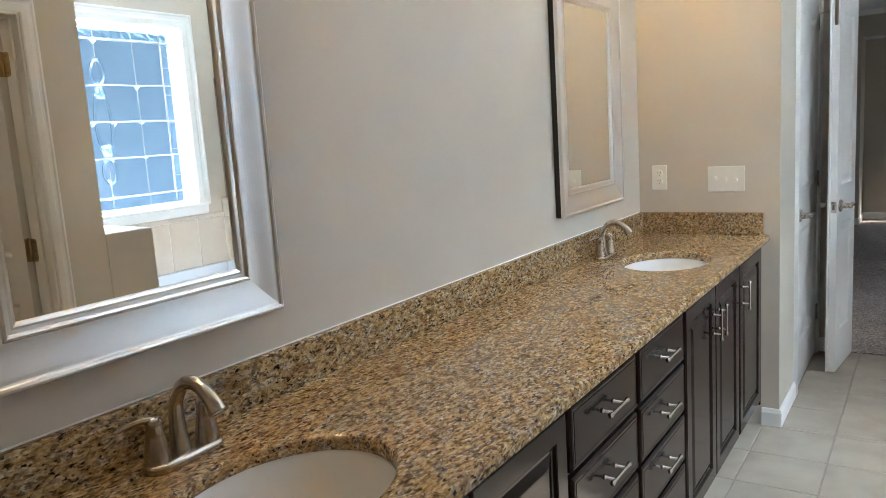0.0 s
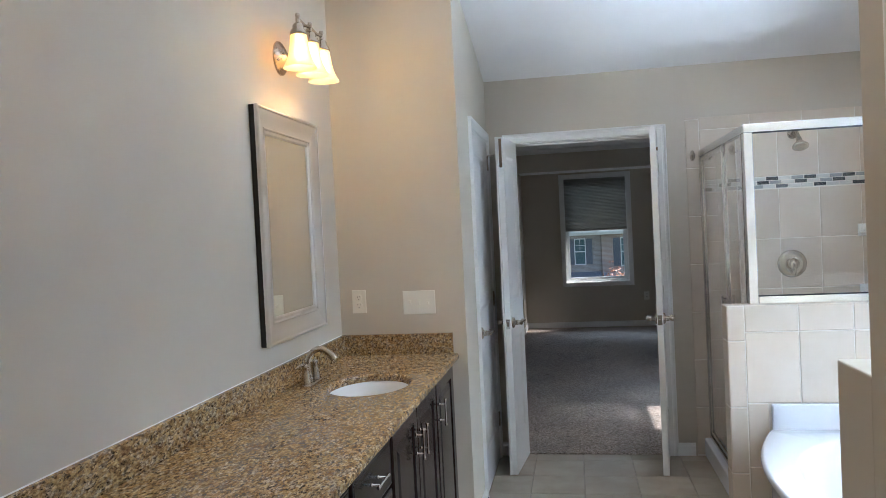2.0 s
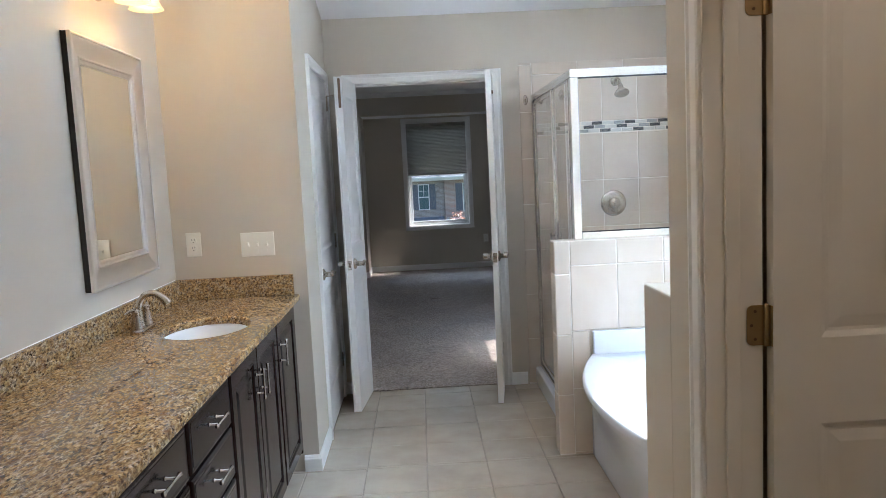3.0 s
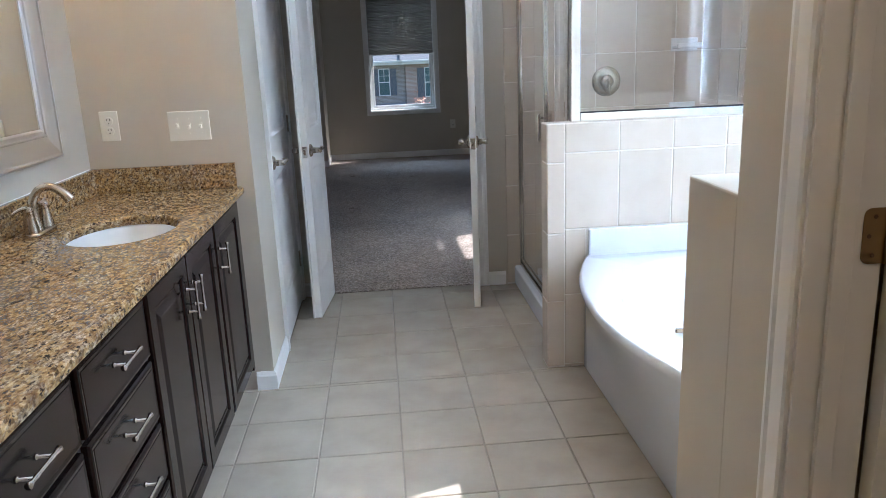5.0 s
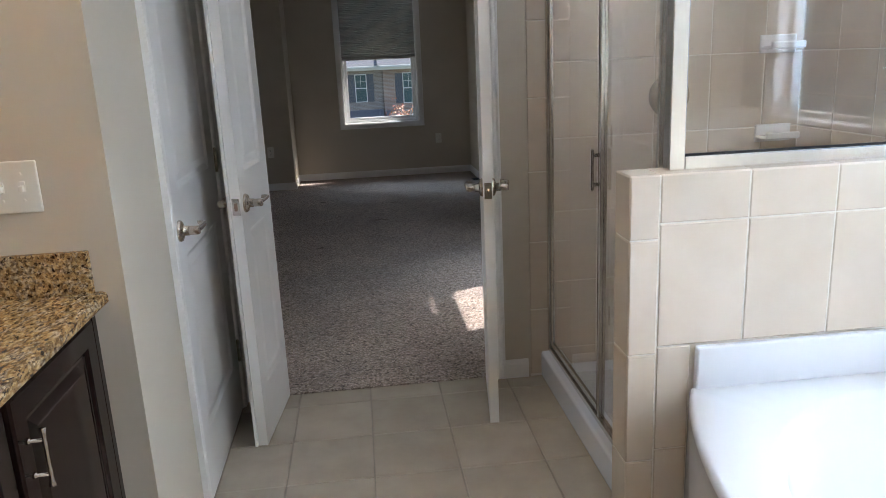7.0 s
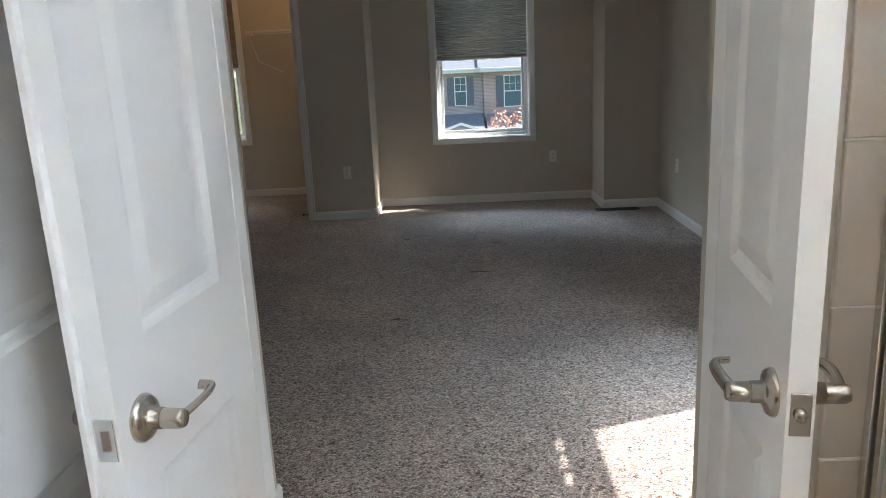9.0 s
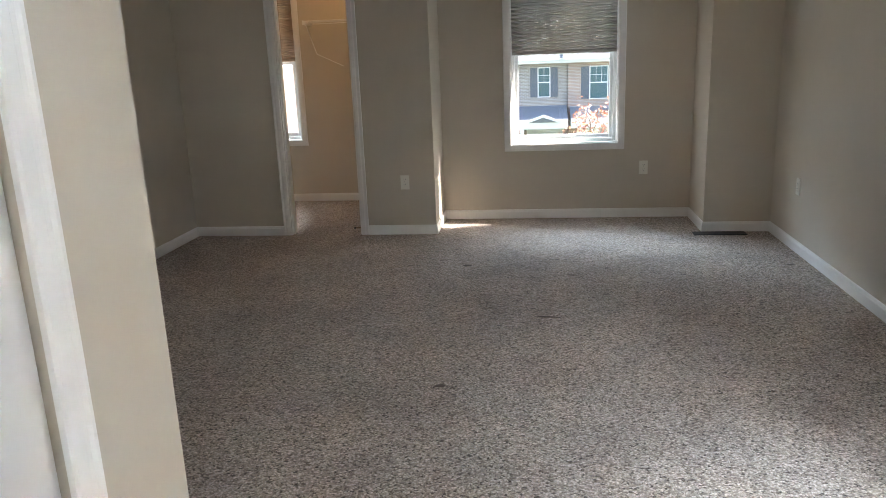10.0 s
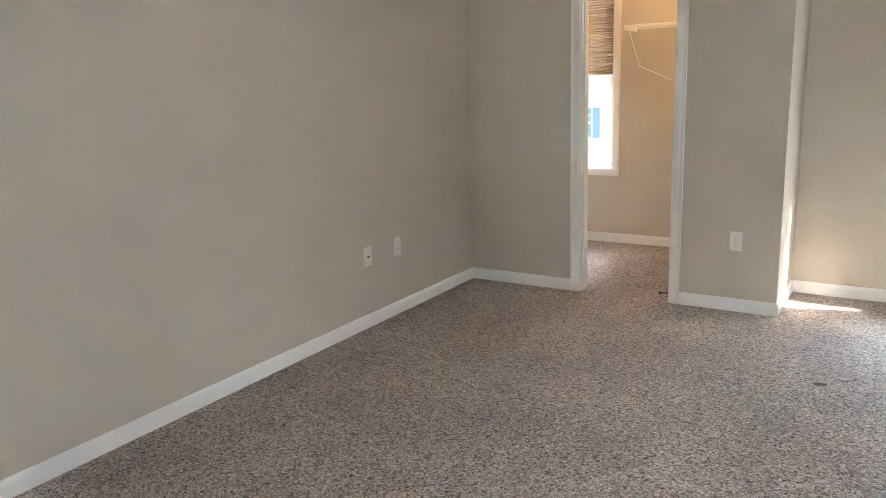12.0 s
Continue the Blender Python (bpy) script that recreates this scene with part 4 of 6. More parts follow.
t = thing("bathtub", "white bow-fronted acrylic soaking tub with an oval basin", "bathtub")
part("shell", tub(), ACRYLIC, t, "", True)
part("upstand", box(TX0 + 0.008, XR - 0.012, TY1 - 0.022, TY1 + 0.0005, DECK - 0.01, 0.648, 0.006), ACRYLIC, t)
part("upstand", box(XR - 0.024, XR - 0.012, TY0 + 0.02, TY1 - 0.022, DECK - 0.01, 0.648, 0.005), ACRYLIC, t)
part("upstand", box(TX0 + 0.008, XR - 0.012, TY0 + 0.0005, TY0 + 0.020, DECK - 0.01, 0.648, 0.006), ACRYLIC, t)
part("overflow", lathe([(0.034, 0), (0.034, 0.006), (0.026, 0.010), (0, 0.011)], "y", (1.32, TY0 + 0.155, 0.36), 24), NICKEL, t, "", True)
part("drain", lathe([(0.032, 0.131), (0.032, 0.136), (0.02, 0.138), (0, 0.138)], "z", (1.32, 2.62, 0), 24), NICKEL, t, "", True)

tf = thing("tub_faucet", "brushed nickel deck-mounted tub faucet with lever handles", "faucet", (0.97, 2.372, DECK), -36)
for dx, sgn in ((-0.135, -1), (0.135, 1)):
    h = part("handle_body", lathe([(0.030, 0), (0.030, 0.006), (0.022, 0.014), (0.015, 0.05), (0.013, 0.078), (0.010, 0.088), (0, 0.089)], "z", (dx, 0, 0), 24), NICKEL, tf, "", True)
    c = curve_points([(dx, 0, 0.080), (dx + 0.018 * sgn, -0.012, 0.098), (dx + 0.042 * sgn, -0.028, 0.110), (dx + 0.072 * sgn, -0.048, 0.114)], 6)
    part("lever", tube(c, [0.011 - 0.005 * k / len(c) for k in range(len(c))], 12, flat=0.5), NICKEL, h, "", True)
c = curve_points([(0, 0, 0.0), (0, 0.0, 0.08), (0, 0.03, 0.125), (0, 0.085, 0.135), (0, 0.13, 0.10)], 7)
part("spout", tube(c, [0.022 - 0.007 * min(1, k / 18) for k in range(len(c))], 16), NICKEL, tf, "", True)

# ---- shower ----
PX0, PY0, PY1, PZ = 0.688, 3.691, 3.80, 1.108
SX = 0.815                      # line of the shower door
pony = tagged(finish("pony_wall", box(PX0 + 0.003, XR, PY0 + 0.003, PY1 - 0.003, 0, PZ - 0.003), GROUT_LIGHT), "low beige tiled wall between tub and shower", "wall", kind="structure")
pan = thing("shower_pan", "white acrylic shower pan with a raised curb", "shower pan")
part("floor_pan", box(SX + 0.05, XR, PY1, YF - 0.012, 0.0, 0.045), ACRYLIC, pan)
part("curb", box(SX - 0.045, SX + 0.055, PY1 + 0.001, YF - 0.012, 0.0, 0.122, 0.012, 3), ACRYLIC, pan)
part("drain", lathe([(0.05, 0.045), (0.05, 0.049), (0.03, 0.050), (0, 0.050)], "z", (1.4, 4.4, 0), 24), CHROME, pan, "", True)

enc = thing("shower_enclosure", "framed glass corner shower enclosure on a tiled half wall", "shower enclosure")
HZ = 1.955
part("corner_post", box(SX - 0.015, SX + 0.028, PY0 + 0.032, PY0 + 0.072, PZ, HZ - 0.041, 0.003), ALU, enc, "bright aluminium post")
part("header", box(SX - 0.015, XR - 0.010, PY0 + 0.032, PY0 + 0.070, HZ - 0.040, HZ, 0.003), ALU, enc, "bright aluminium rail")
part("header", box(SX - 0.015, SX + 0.023, PY0 + 0.071, YF - 0.012, HZ - 0.040, HZ - 0.001, 0.003), ALU, enc, "bright aluminium rail")
part("bottom_rail", box(SX + 0.028, XR - 0.010, PY0 + 0.034, PY0 + 0.068, PZ, PZ + 0.036, 0.003), ALU, enc, "bright aluminium rail")
part("wall_channel", box(XR - 0.032, XR - 0.0095, PY0 + 0.036, PY0 + 0.066, PZ + 0.036, HZ - 0.040, 0.002), ALU, enc)
part("wall_channel", box(SX - 0.012, SX + 0.020, YF - 0.034, YF - 0.011, 0.122, HZ - 0.040, 0.002), ALU, enc)
part("curb_rail", box(SX - 0.012, SX + 0.020, PY1 + 0.002, YF - 0.034, 0.122, 0.142, 0.002), ALU, enc)
part("gasket", box(SX + 0.029, XR - 0.033, PY0 + 0.045, PY0 + 0.057, PZ + 0.036, PZ + 0.041), BLACK, enc, "black rubber glazing gasket")
part("gasket", box(SX + 0.029, XR - 0.033, PY0 + 0.045, PY0 + 0.057, HZ - 0.046, HZ - 0.040), BLACK, enc, "black rubber glazing gasket")
part("gasket", box(XR - 0.038, XR - 0.033, PY0 + 0.045, PY0 + 0.057, PZ + 0.041, HZ - 0.046), BLACK, enc, "black rubber glazing gasket")
g1 = part("fixed_pane", box(SX + 0.029, XR - 0.034, PY0 + 0.048, PY0 + 0.054, PZ + 0.041, HZ - 0.046), GLASS, enc, "clear glass pane")
DY = 4.30
part("mullion", box(SX - 0.010, SX + 0.018, DY - 0.020, DY - 0.004, 0.142, HZ - 0.040, 0.002), ALU, enc)
part("mullion", box(SX - 0.010, SX + 0.018, PY1 + 0.004, PY1 + 0.020, 0.142, HZ - 0.040, 0.002), ALU, enc)
g2 = part("side_pane", box(SX + 0.002, SX + 0.008, PY1 + 0.020, DY - 0.020, 0.142, HZ - 0.040), GLASS, enc, "clear glass pane")
dr = part("shower_door", box(SX - 0.004, SX + 0.014, YF - 0.062, YF - 0.040, 0.150, HZ - 0.046, 0.002), ALU, enc, "aluminium-framed glass shower door")
part("stile", box(SX - 0.004, SX + 0.014, DY + 0.004, DY + 0.022, 0.150, HZ - 0.046, 0.002), BRONZE, dr, "dark door stile with seal")
part("rail", box(SX - 0.004, SX + 0.014, DY + 0.022, YF - 0.062, 0.150, 0.172, 0.002), ALU, dr)
part("rail", box(SX - 0.004, SX + 0.014, DY + 0.022, YF - 0.062, HZ - 0.068, HZ - 0.046, 0.002), ALU, dr)
g3 = part("pane", box(SX + 0.002, SX + 0.008, DY + 0.022, YF - 0.062, 0.172, HZ - 0.068), GLASS, dr, "clear glass pane")
part("grip", box(SX - 0.034, SX - 0.022, DY + 0.006, DY + 0.018, 0.96, 1.10, 0.004), ALU, dr)
part("grip_post", box(SX - 0.024, SX - 0.003, DY + 0.009, DY + 0.015, 0.975, 0.987), ALU, dr)
part("grip_post", box(SX - 0.024, SX - 0.003, DY + 0.009, DY + 0.015, 1.073, 1.085), ALU, dr)
for g in (g1, g2, g3):
    g.visible_shadow = False

WF = YF - 0.010                 # face of the shower wall tiles
sh = thing("wall_shower", "brushed nickel shower head on a short arm", "shower head", (1.365, WF, 2.02))
part("flange", lathe([(0.030, 0), (0.028, -0.006), (0.012, -0.010), (0, -0.010)], "y", (0, 0, 0), 24), NICKEL, sh, "", True)
c = curve_points([(0, 0, 0), (0, -0.05, 0.012), (0, -0.10, -0.006), (0, -0.13, -0.040)], 6)
part("arm", tube(c, 0.0095, 12), NICKEL, sh, "", True)
bm = lathe([(0.012, 0.0), (0.016, -0.012), (0.014, -0.022), (0.030, -0.045), (0.046, -0.060), (0.047, -0.070), (0.041, -0.073), (0, -0.070)], "z", (0, 0, 0), 28)
bmesh.ops.transform(bm, matrix=Matrix.Translation((0, -0.128, -0.034)) @ Matrix.Rotation(radians(-28), 4, "X"), verts=bm.verts)
part("rose", bm, NICKEL, sh, "", True)
sv = thing("shower_valve", "round brushed nickel shower valve with lever", "shower valve", (1.335, WF, 1.215))
part("escutcheon", lathe([(0.086, 0), (0.086, -0.004), (0.078, -0.010), (0.060, -0.013), (0.052, -0.012), (0, -0.012)], "y", (0, 0, 0), 40), NICKEL, sv, "", True)
part("hub", lathe([(0.040, -0.010), (0.038, -0.030), (0.030, -0.042), (0.012, -0.048), (0, -0.048)], "y", (0, 0, 0), 28), NICKEL, sv, "", True)
part("lever", tube([(0, -0.044, 0.0), (0.003, -0.054, -0.02), (0.006, -0.060, -0.07)], [0.008, 0.0075, 0.005], 12), NICKEL, sv, "", True)


def hook(x, y, z, prongs):
    h = thing("robe_hook", "small brushed nickel robe hook on the tiled wall", "hook", (x, y, z), group="robe hooks")
    bm = lathe([(0.016, 0), (0.015, -0.006), (0.009, -0.010), (0, -0.011)], "y", (0, 0, 0), 20)
    bmesh.ops.scale(bm, vec=(1, 1, 2.1), verts=bm.verts)
    part("plate", bm, NICKEL, h, "", True)
    for s in prongs:
        c = curve_points([(0, -0.008, 0.0), (0.008 * s, -0.03, -0.018), (0.020 * s, -0.042, -0.016), (0.028 * s, -0.046, 0.006)], 5)
        part("prong", tube(c, [0.0055] * (len(c) - 1) + [0.007], 10), NICKEL, h, "", True)


hook(0.765, WF, 1.925, (0.2,))
hook(1.01, WF, 1.945, (-1, 1))


def soap_dish(x, z):
    s = thing("soap_dish", "pale ceramic corner soap dish set on shower tiles", "soap dish", (x, WF, z), group="soap dishes")
    part("tray", box(-0.075, 0.075, -0.085, -0.0005, -0.014, 0.0, 0.006), PORCELAIN, s)
    part("lip", box(-0.075, 0.075, -0.092, -0.080, -0.012, 0.016, 0.005), PORCELAIN, s)
    part("back_plate", box(-0.080, 0.080, -0.010, -0.0005, -0.030, 0.045, 0.004), PORCELAIN, s)


soap_dish(1.80, 1.40)
soap_dish(1.80, 1.03)

# ---- leaded bathroom window ----
WY0, WY1, WZ0, WZ1 = 2.29, 3.49, 1.08, 2.28


def leaded_glass():
    m, tr, b = material("textured_leaded_glass", (0.62, 0.79, 0.93), 0.06)
    b.inputs["Transmission Weight"].default_value = 1.0
    b.inputs["IOR"].default_value = 1.45
    v = coords(tr)
    bump(tr, b, noise_node(tr, v, 14, 3), 0.5, 0.01)
    return m


LEADED = leaded_glass()
BEVEL = clear_glass("bevelled_glass", (0.85, 0.93, 0.98), 0.02)
CAME = brushed("lead_came", (0.62, 0.64, 0.66), 0.3)
w = thing("window_1", "large white-cased bathroom window with bevelled leaded glass", "window", kind="structure")
gx = XR + 0.075
pane = part("pane", box(gx, gx + 0.008, WY0 + 0.03, WY1 - 0.03, WZ0 + 0.03, WZ1 - 0.03), LEADED, w, "bluish textured glass pane")
pane.visible_shadow = False
for y0, y1, z0, z1 in ((WY0, WY0 + 0.035, WZ0, WZ1), (WY1 - 0.035, WY1, WZ0, WZ1), (WY0 + 0.035, WY1 - 0.035, WZ0, WZ0 + 0.035), (WY0 + 0.035, WY1 - 0.035, WZ1 - 0.035, WZ1)):
    part("window_frame", box(gx - 0.018, gx + 0.04, y0, y1, z0, z1, 0.004), TRIM, w)
for y0, y1, z0, z1 in ((WY0, WY0 + 0.006, WZ0, WZ1), (WY1 - 0.006, WY1, WZ0, WZ1), (WY0, WY1, WZ1 - 0.006, WZ1)):
    part("reveal", box(XR - 0.001, gx - 0.018, y0, y1, z0, z1), TRIM, w)
part("window_sill", box(XR - 0.030, gx - 0.018, WY0 - 0.07, WY1 + 0.07, WZ0 - 0.006, WZ0 + 0.012, 0.004), TRIM, w)
PC = [(0, 0), (0, 0.010), (0.010, 0.013), (0.040, 0.017), (0.052, 0.012), (0.072, 0.014), (0.080, 0.020), (0.090, 0.020), (0.090, 0)]
up, al, nn = Vector((0, 0, 1)), Vector((0, 1, 0)), Vector((-1, 0, 0))
part("casing", stick((XR, WY0, WZ0), (XR, WY0, WZ1), -al, nn, PC, 0, -1), TRIM, w)
part("casing", stick((XR, WY1, WZ0), (XR, WY1, WZ1), al, nn, PC, 0, -1), TRIM, w)
part("casing", stick((XR, WY0, WZ1), (XR, WY1, WZ1), up, nn, PC, -1, -1), TRIM, w)
part("apron", stick((XR, WY0 - 0.07, WZ0 - 0.006), (XR, WY1 + 0.07, WZ0 - 0.006), -up, nn, [(0, 0), (0, 0.014), (0.05, 0.014), (0.06, 0.008), (0.06, 0)]), TRIM, w)
CY = (WY0 + WY1) / 2


def came(a, b, r=0.0045):
    p = part("came", tube([(gx - 0.002, *a), (gx - 0.002, *b)], r, 6), CAME, w)
    p.visible_shadow = False


def jewel(y, z, s=0.030):
    bm = bmesh.new()
    ring = [bm.verts.new((gx - 0.001, y + dy * s, z + dz * s)) for dy, dz in ((1, 0), (0, 1), (-1, 0), (0, -1))]
    tip = bm.verts.new((gx - 0.020, y, z))
    for k in range(4):
        bm.faces.new([ring[k], ring[(k + 1) % 4], tip])
    bm.faces.new(ring)
    p = part("jewel", bm, BEVEL, w, "small clear bevelled diamond")
    p.visible_shadow = False


def rippled():
    m, tr, b = material("rippled_border_glass", (0.86, 0.95, 1.0), 0.05)
    b.inputs["Transmission Weight"].default_value = 1.0
    b.inputs["IOR"].default_value = 1.45
    wv = tr.nodes.new("ShaderNodeTexWave")
    wv.bands_direction = "DIAGONAL"
    wv.inputs["Scale"].default_value, wv.inputs["Distortion"].default_value, wv.inputs["Detail"].default_value = 9, 7, 2
    tr.links.new(coords(tr), wv.inputs["Vector"])
    bump(tr, b, wv.outputs["Fac"], 0.4, 0.008)
    return m


RIPPLED = rippled()
for y0, y1, z0, z1 in ((WY0 + 0.036, WY0 + 0.114, WZ0 + 0.12, WZ1 - 0.11), (WY1 - 0.114, WY1 - 0.036, WZ0 + 0.12, WZ1 - 0.11), (WY0 + 0.036, WY1 - 0.036, WZ1 - 0.094, WZ1 - 0.036), (WY0 + 0.036, WY1 - 0.036, WZ0 + 0.036, WZ0 + 0.104)):
    bp = part("border_pane", box(gx - 0.006, gx - 0.002, y0, y1, z0, z1, 0.001, 1), RIPPLED, w, "clear rippled border glass")
    bp.visible_shadow = False
for z in (1.90, 1.67, 1.44):
    came((WY0 + 0.05, z), (WY1 - 0.05, z))
    for y in (CY - 0.27, CY + 0.27):
        jewel(y, z)
for y in (CY - 0.27, CY, CY + 0.27):
    came((y, WZ0 + 0.04), (y, 1.37 if y == CY else WZ1 - 0.04), 0.003)
came((CY, 2.02), (CY, WZ1 - 0.04), 0.003)
for z in (1.19, 2.18):
    came((WY0 + 0.05, z), (WY1 - 0.05, z), 0.006)
    jewel(CY, z)
for y in (WY0 + 0.12, WY1 - 0.12):
    came((y, WZ0 + 0.05), (y, WZ1 - 0.05), 0.006)
    for k in range(5):
        yy = y + (-0.05 if y < CY else 0.05)
        came((min(y, yy), 1.30 + 0.18 * k), (max(y, yy), 1.30 + 0.18 * k), 0.003)
for zc, ry, rz in ((1.98, 0.042, 0.075), (1.67, 0.055, 0.20), (1.36, 0.042, 0.075), (1.85, 0.03, 0.03), (1.49, 0.03, 0.03)):
    pts = [(gx - 0.004, CY + ry * math.sin(q), zc + rz * math.cos(q)) for q in (2 * math.pi * k / 24 for k in range(25))]
    p = part("oval_came", tube(pts, 0.0085, 8), BEVEL, w, "clear bevelled oval strip", True)
    p.visible_shadow = False
for z in (1.67,):
    jewel(CY - 0.075, z)
    jewel(CY + 0.075, z)


# ---- tiles ----
def tile_mesh(sx, sy, t=0.008, e=0.0025):
    """A thin tile in its own x and y, face at z 0, with eased edges."""
    bm = bmesh.new()
    a = [bm.verts.new((x * sx / 2, y * sy / 2, -t)) for x, y in ((-1, -1), (1, -1), (1, 1), (-1, 1))]
    b = [bm.verts.new((x * sx / 2, y * sy / 2, -e)) for x, y in ((-1, -1), (1, -1), (1, 1), (-1, 1))]
    c = [bm.verts.new((x * (sx / 2 - e), y * (sy / 2 - e), 0)) for x, y in ((-1, -1), (1, -1), (1, 1), (-1, 1))]
    for p, q in ((a, b), (b, c)):
        for k in range(4):
            bm.faces.new([p[k], p[(k + 1) % 4], q[(k + 1) % 4], q[k]])
    bm.faces.new(c)
    me = bpy.data.meshes.new("tile")
    bm.normal_update()
    bm.to_mesh(me)
    bm.free()
    return me


TILES = {}


def tile(parent, mat, sx, sy, m):
    key = (mat.name, round(sx, 3), round(sy, 3))
    if key not in TILES:
        TILES[key] = tile_mesh(sx, sy)
        TILES[key].materials.append(mat)
    ob = new("tile", TILES[key])
    ob.parent = parent
    ob.matrix_basis = m
    return ob


def spans(a, b, start, step):
    """Pieces of a to b cut at start + k * step."""
    k = math.floor((a - start) / step)
    cuts = [a]
    while start + (k + 1) * step < b - 1e-6:
        k += 1
        c = start + k * step
        if c > a + 1e-6:
            cuts.append(c)
    return list(zip(cuts, cuts[1:] + [b]))


def tiled(parent, mat, face, u0, u1, v0, v1, us, ustep, vs, vstep, joint=0.004):
    """Tiles over a rectangle; face(u, v) gives the pose of a tile centred there."""
    for a, b in spans(u0, u1, us, ustep):
        for c, d in spans(v0, v1, vs, vstep):
            if b - a > 0.012 and d - c > 0.012:
                tile(parent, mat, round(b - a - joint, 3), round(d - c - joint, 3), face((a + b) / 2, (c + d) / 2))


rng = random.Random(4)
fb = bpy.data.objects["floor_bathroom"]
flat = lambda u, v: pose(u, v, 0.0 + rng.uniform(-0.0004, 0.0004), rng.uniform(-0.05, 0.05), rng.uniform(-0.05, 0.05), 0)
tiled(fb, FLOOR_TILE, flat, -0.71, 0.70, -1.1, 1.99, 0.0, 0.306, 3.97, 0.306, 0.0038)
tiled(fb, FLOOR_TILE, flat, -0.71, 0.86, 1.99, 3.69, 0.0, 0.306, 3.97, 0.306, 0.0038)
tiled(fb, FLOOR_TILE, flat, XC, 0.79, 3.69, 5.02, 0.0, 0.306, 3.97, 0.306, 0.0038)
tiled(fb, FLOOR_TILE, flat, 0.70, XR, -1.1, 1.87, 0.0, 0.306, 3.97, 0.306, 0.0038)
# threshold strip between tile and carpet
tagged(finish("carpet_edge", box(JL + 0.02, JR - 0.02, 5.016, 5.030, 0.0, 0.007, 0.003), CARPET), "tucked carpet edge at the doorway", "threshold", kind="structure")

south = lambda y: (lambda u, v: pose(u, y, v, 90, 0, 0))
west = lambda x: (lambda u, v: pose(x, u, v, 90, 0, -90))
north = lambda y: (lambda u, v: pose(u, y, v, 90, 0, 180))
# pony wall: end strip, big tiles, top course and cap
tiled(pony, WALL_TILE, south(PY0), PX0, PX0 + 0.080, 0.0, PZ, 0, 9, 0.005, 0.312)
tiled(pony, WALL_TILE, south(PY0), PX0 + 0.080, XR, 0.648, 0.982, PX0 + 0.080, 0.237, 0.982 - 0.334, 0.334)
tiled(pony, WALL_TILE, south(PY0), PX0 + 0.080, XR, 0.982, PZ, PX0 + 0.080, 0.237, 0.982, 0.3)
tiled(pony, WALL_TILE, south(PY0), PX0 + 0.080, TX0, 0.0, 0.648, PX0 + 0.080, 0.4, 0.348, 0.334)
tiled(pony, WALL_TILE, west(PX0), PY0, PY1, 0.0, PZ, 0, 9, 0.005 + 0.312 * 0.0, 0.312)
tiled(pony, WALL_TILE, lambda u, v: pose(u, v, PZ, 0, 0, 0), PX0, XR, PY0, PY1, PX0 + 0.08, 0.237, 0, 9)
tiled(pony, WALL_TILE, north(PY1), SX + 0.055, XR, 0.045, PZ, 0.9, 0.237, 0.312, 0.334)
# shower back wall with border strips and mosaic band
bd = bpy.data.objects["wall_bedroom_door"]
backing = tagged(finish("shower_tile_bed", box(0.727, XR, YF - 0.0075, YF - 0.0005, 0, 2.163), GROUT_LIGHT), "pale grout bed behind shower tiles", "wall", kind="structure")
tiled(backing, WALL_TILE, south(WF), 0.725, 0.810, 0.0, 2.165, 0, 9, 0.01, 0.306)
tiled(backing, WALL_TILE, south(WF), 0.810, XR, 2.085, 2.165, 0.81, 0.306, 0, 9)
tiled(backing, WALL_TILE, south(WF), 0.810, XR, 1.765, 2.085, 1.035, 0.238, 1.765, 0.32)
tiled(backing, WALL_TILE, south(WF), 0.810, XR, 0.045, 1.690, 1.035, 0.238, 1.376 - 0.312 * 5, 0.312)
right = bpy.data.objects["wall_right"]
sr = tagged(finish("shower_side_tile_bed", box(XR - 0.0075, XR - 0.0005, PY1 + 0.002, YF - 0.012, 0.05, 2.163), GROUT_LIGHT), "pale grout bed of the shower side wall", "wall", kind="structure")
tiled(sr, WALL_TILE, west(XR - 0.010), PY1 + 0.002, YF - 0.012, 0.05, 1.690, 4.98, 0.238, 1.376 - 0.312 * 5, 0.312)
tiled(sr, WALL_TILE, west(XR - 0.010), PY1 + 0.002, YF - 0.012, 1.765, 2.165, 4.98, 0.238, 1.765, 0.32)
st = tagged(finish("tub_surround_bed", box(XR - 0.0075, XR - 0.0005, TY0, PY0 + 0.01, 0.64, WZ0 - 0.07), GROUT_LIGHT), "pale grout bed of the tub surround", "wall", kind="structure")
tiled(st, WALL_TILE, west(XR - 0.010), TY0, PY0, 0.648, WZ0 - 0.068, 3.69, 0.237, 0.648, 0.334)
MOSAICS = []
for mat in (MOSAIC_PALE, MOSAIC_DARK, MOSAIC_GREY):
    me = tile_mesh(0.070, 0.021, 0.006, 0.002)
    me.materials.append(mat)
    MOSAICS.append(me)
for row in range(3):
    x = 0.85 + (0.0, 0.037, 0.018)[row]
    k = 0
    while x < XR - 0.04:
        r = rng.random()
        mo = new("mosaic_tile", MOSAICS[1 if (k % 3 == row and r < 0.8) else 2 if r < 0.25 else 0])
        mo.parent = backing
        mo.matrix_basis = pose(x, WF, 1.7035 + 0.0245 * row, 90, 0, 0)
        x += 0.074
        k += 1


# ---- bedroom windows ----
VINYL = painted("white_vinyl", (0.80, 0.81, 0.80), 0.35, 60, 0.0002, 0.02)


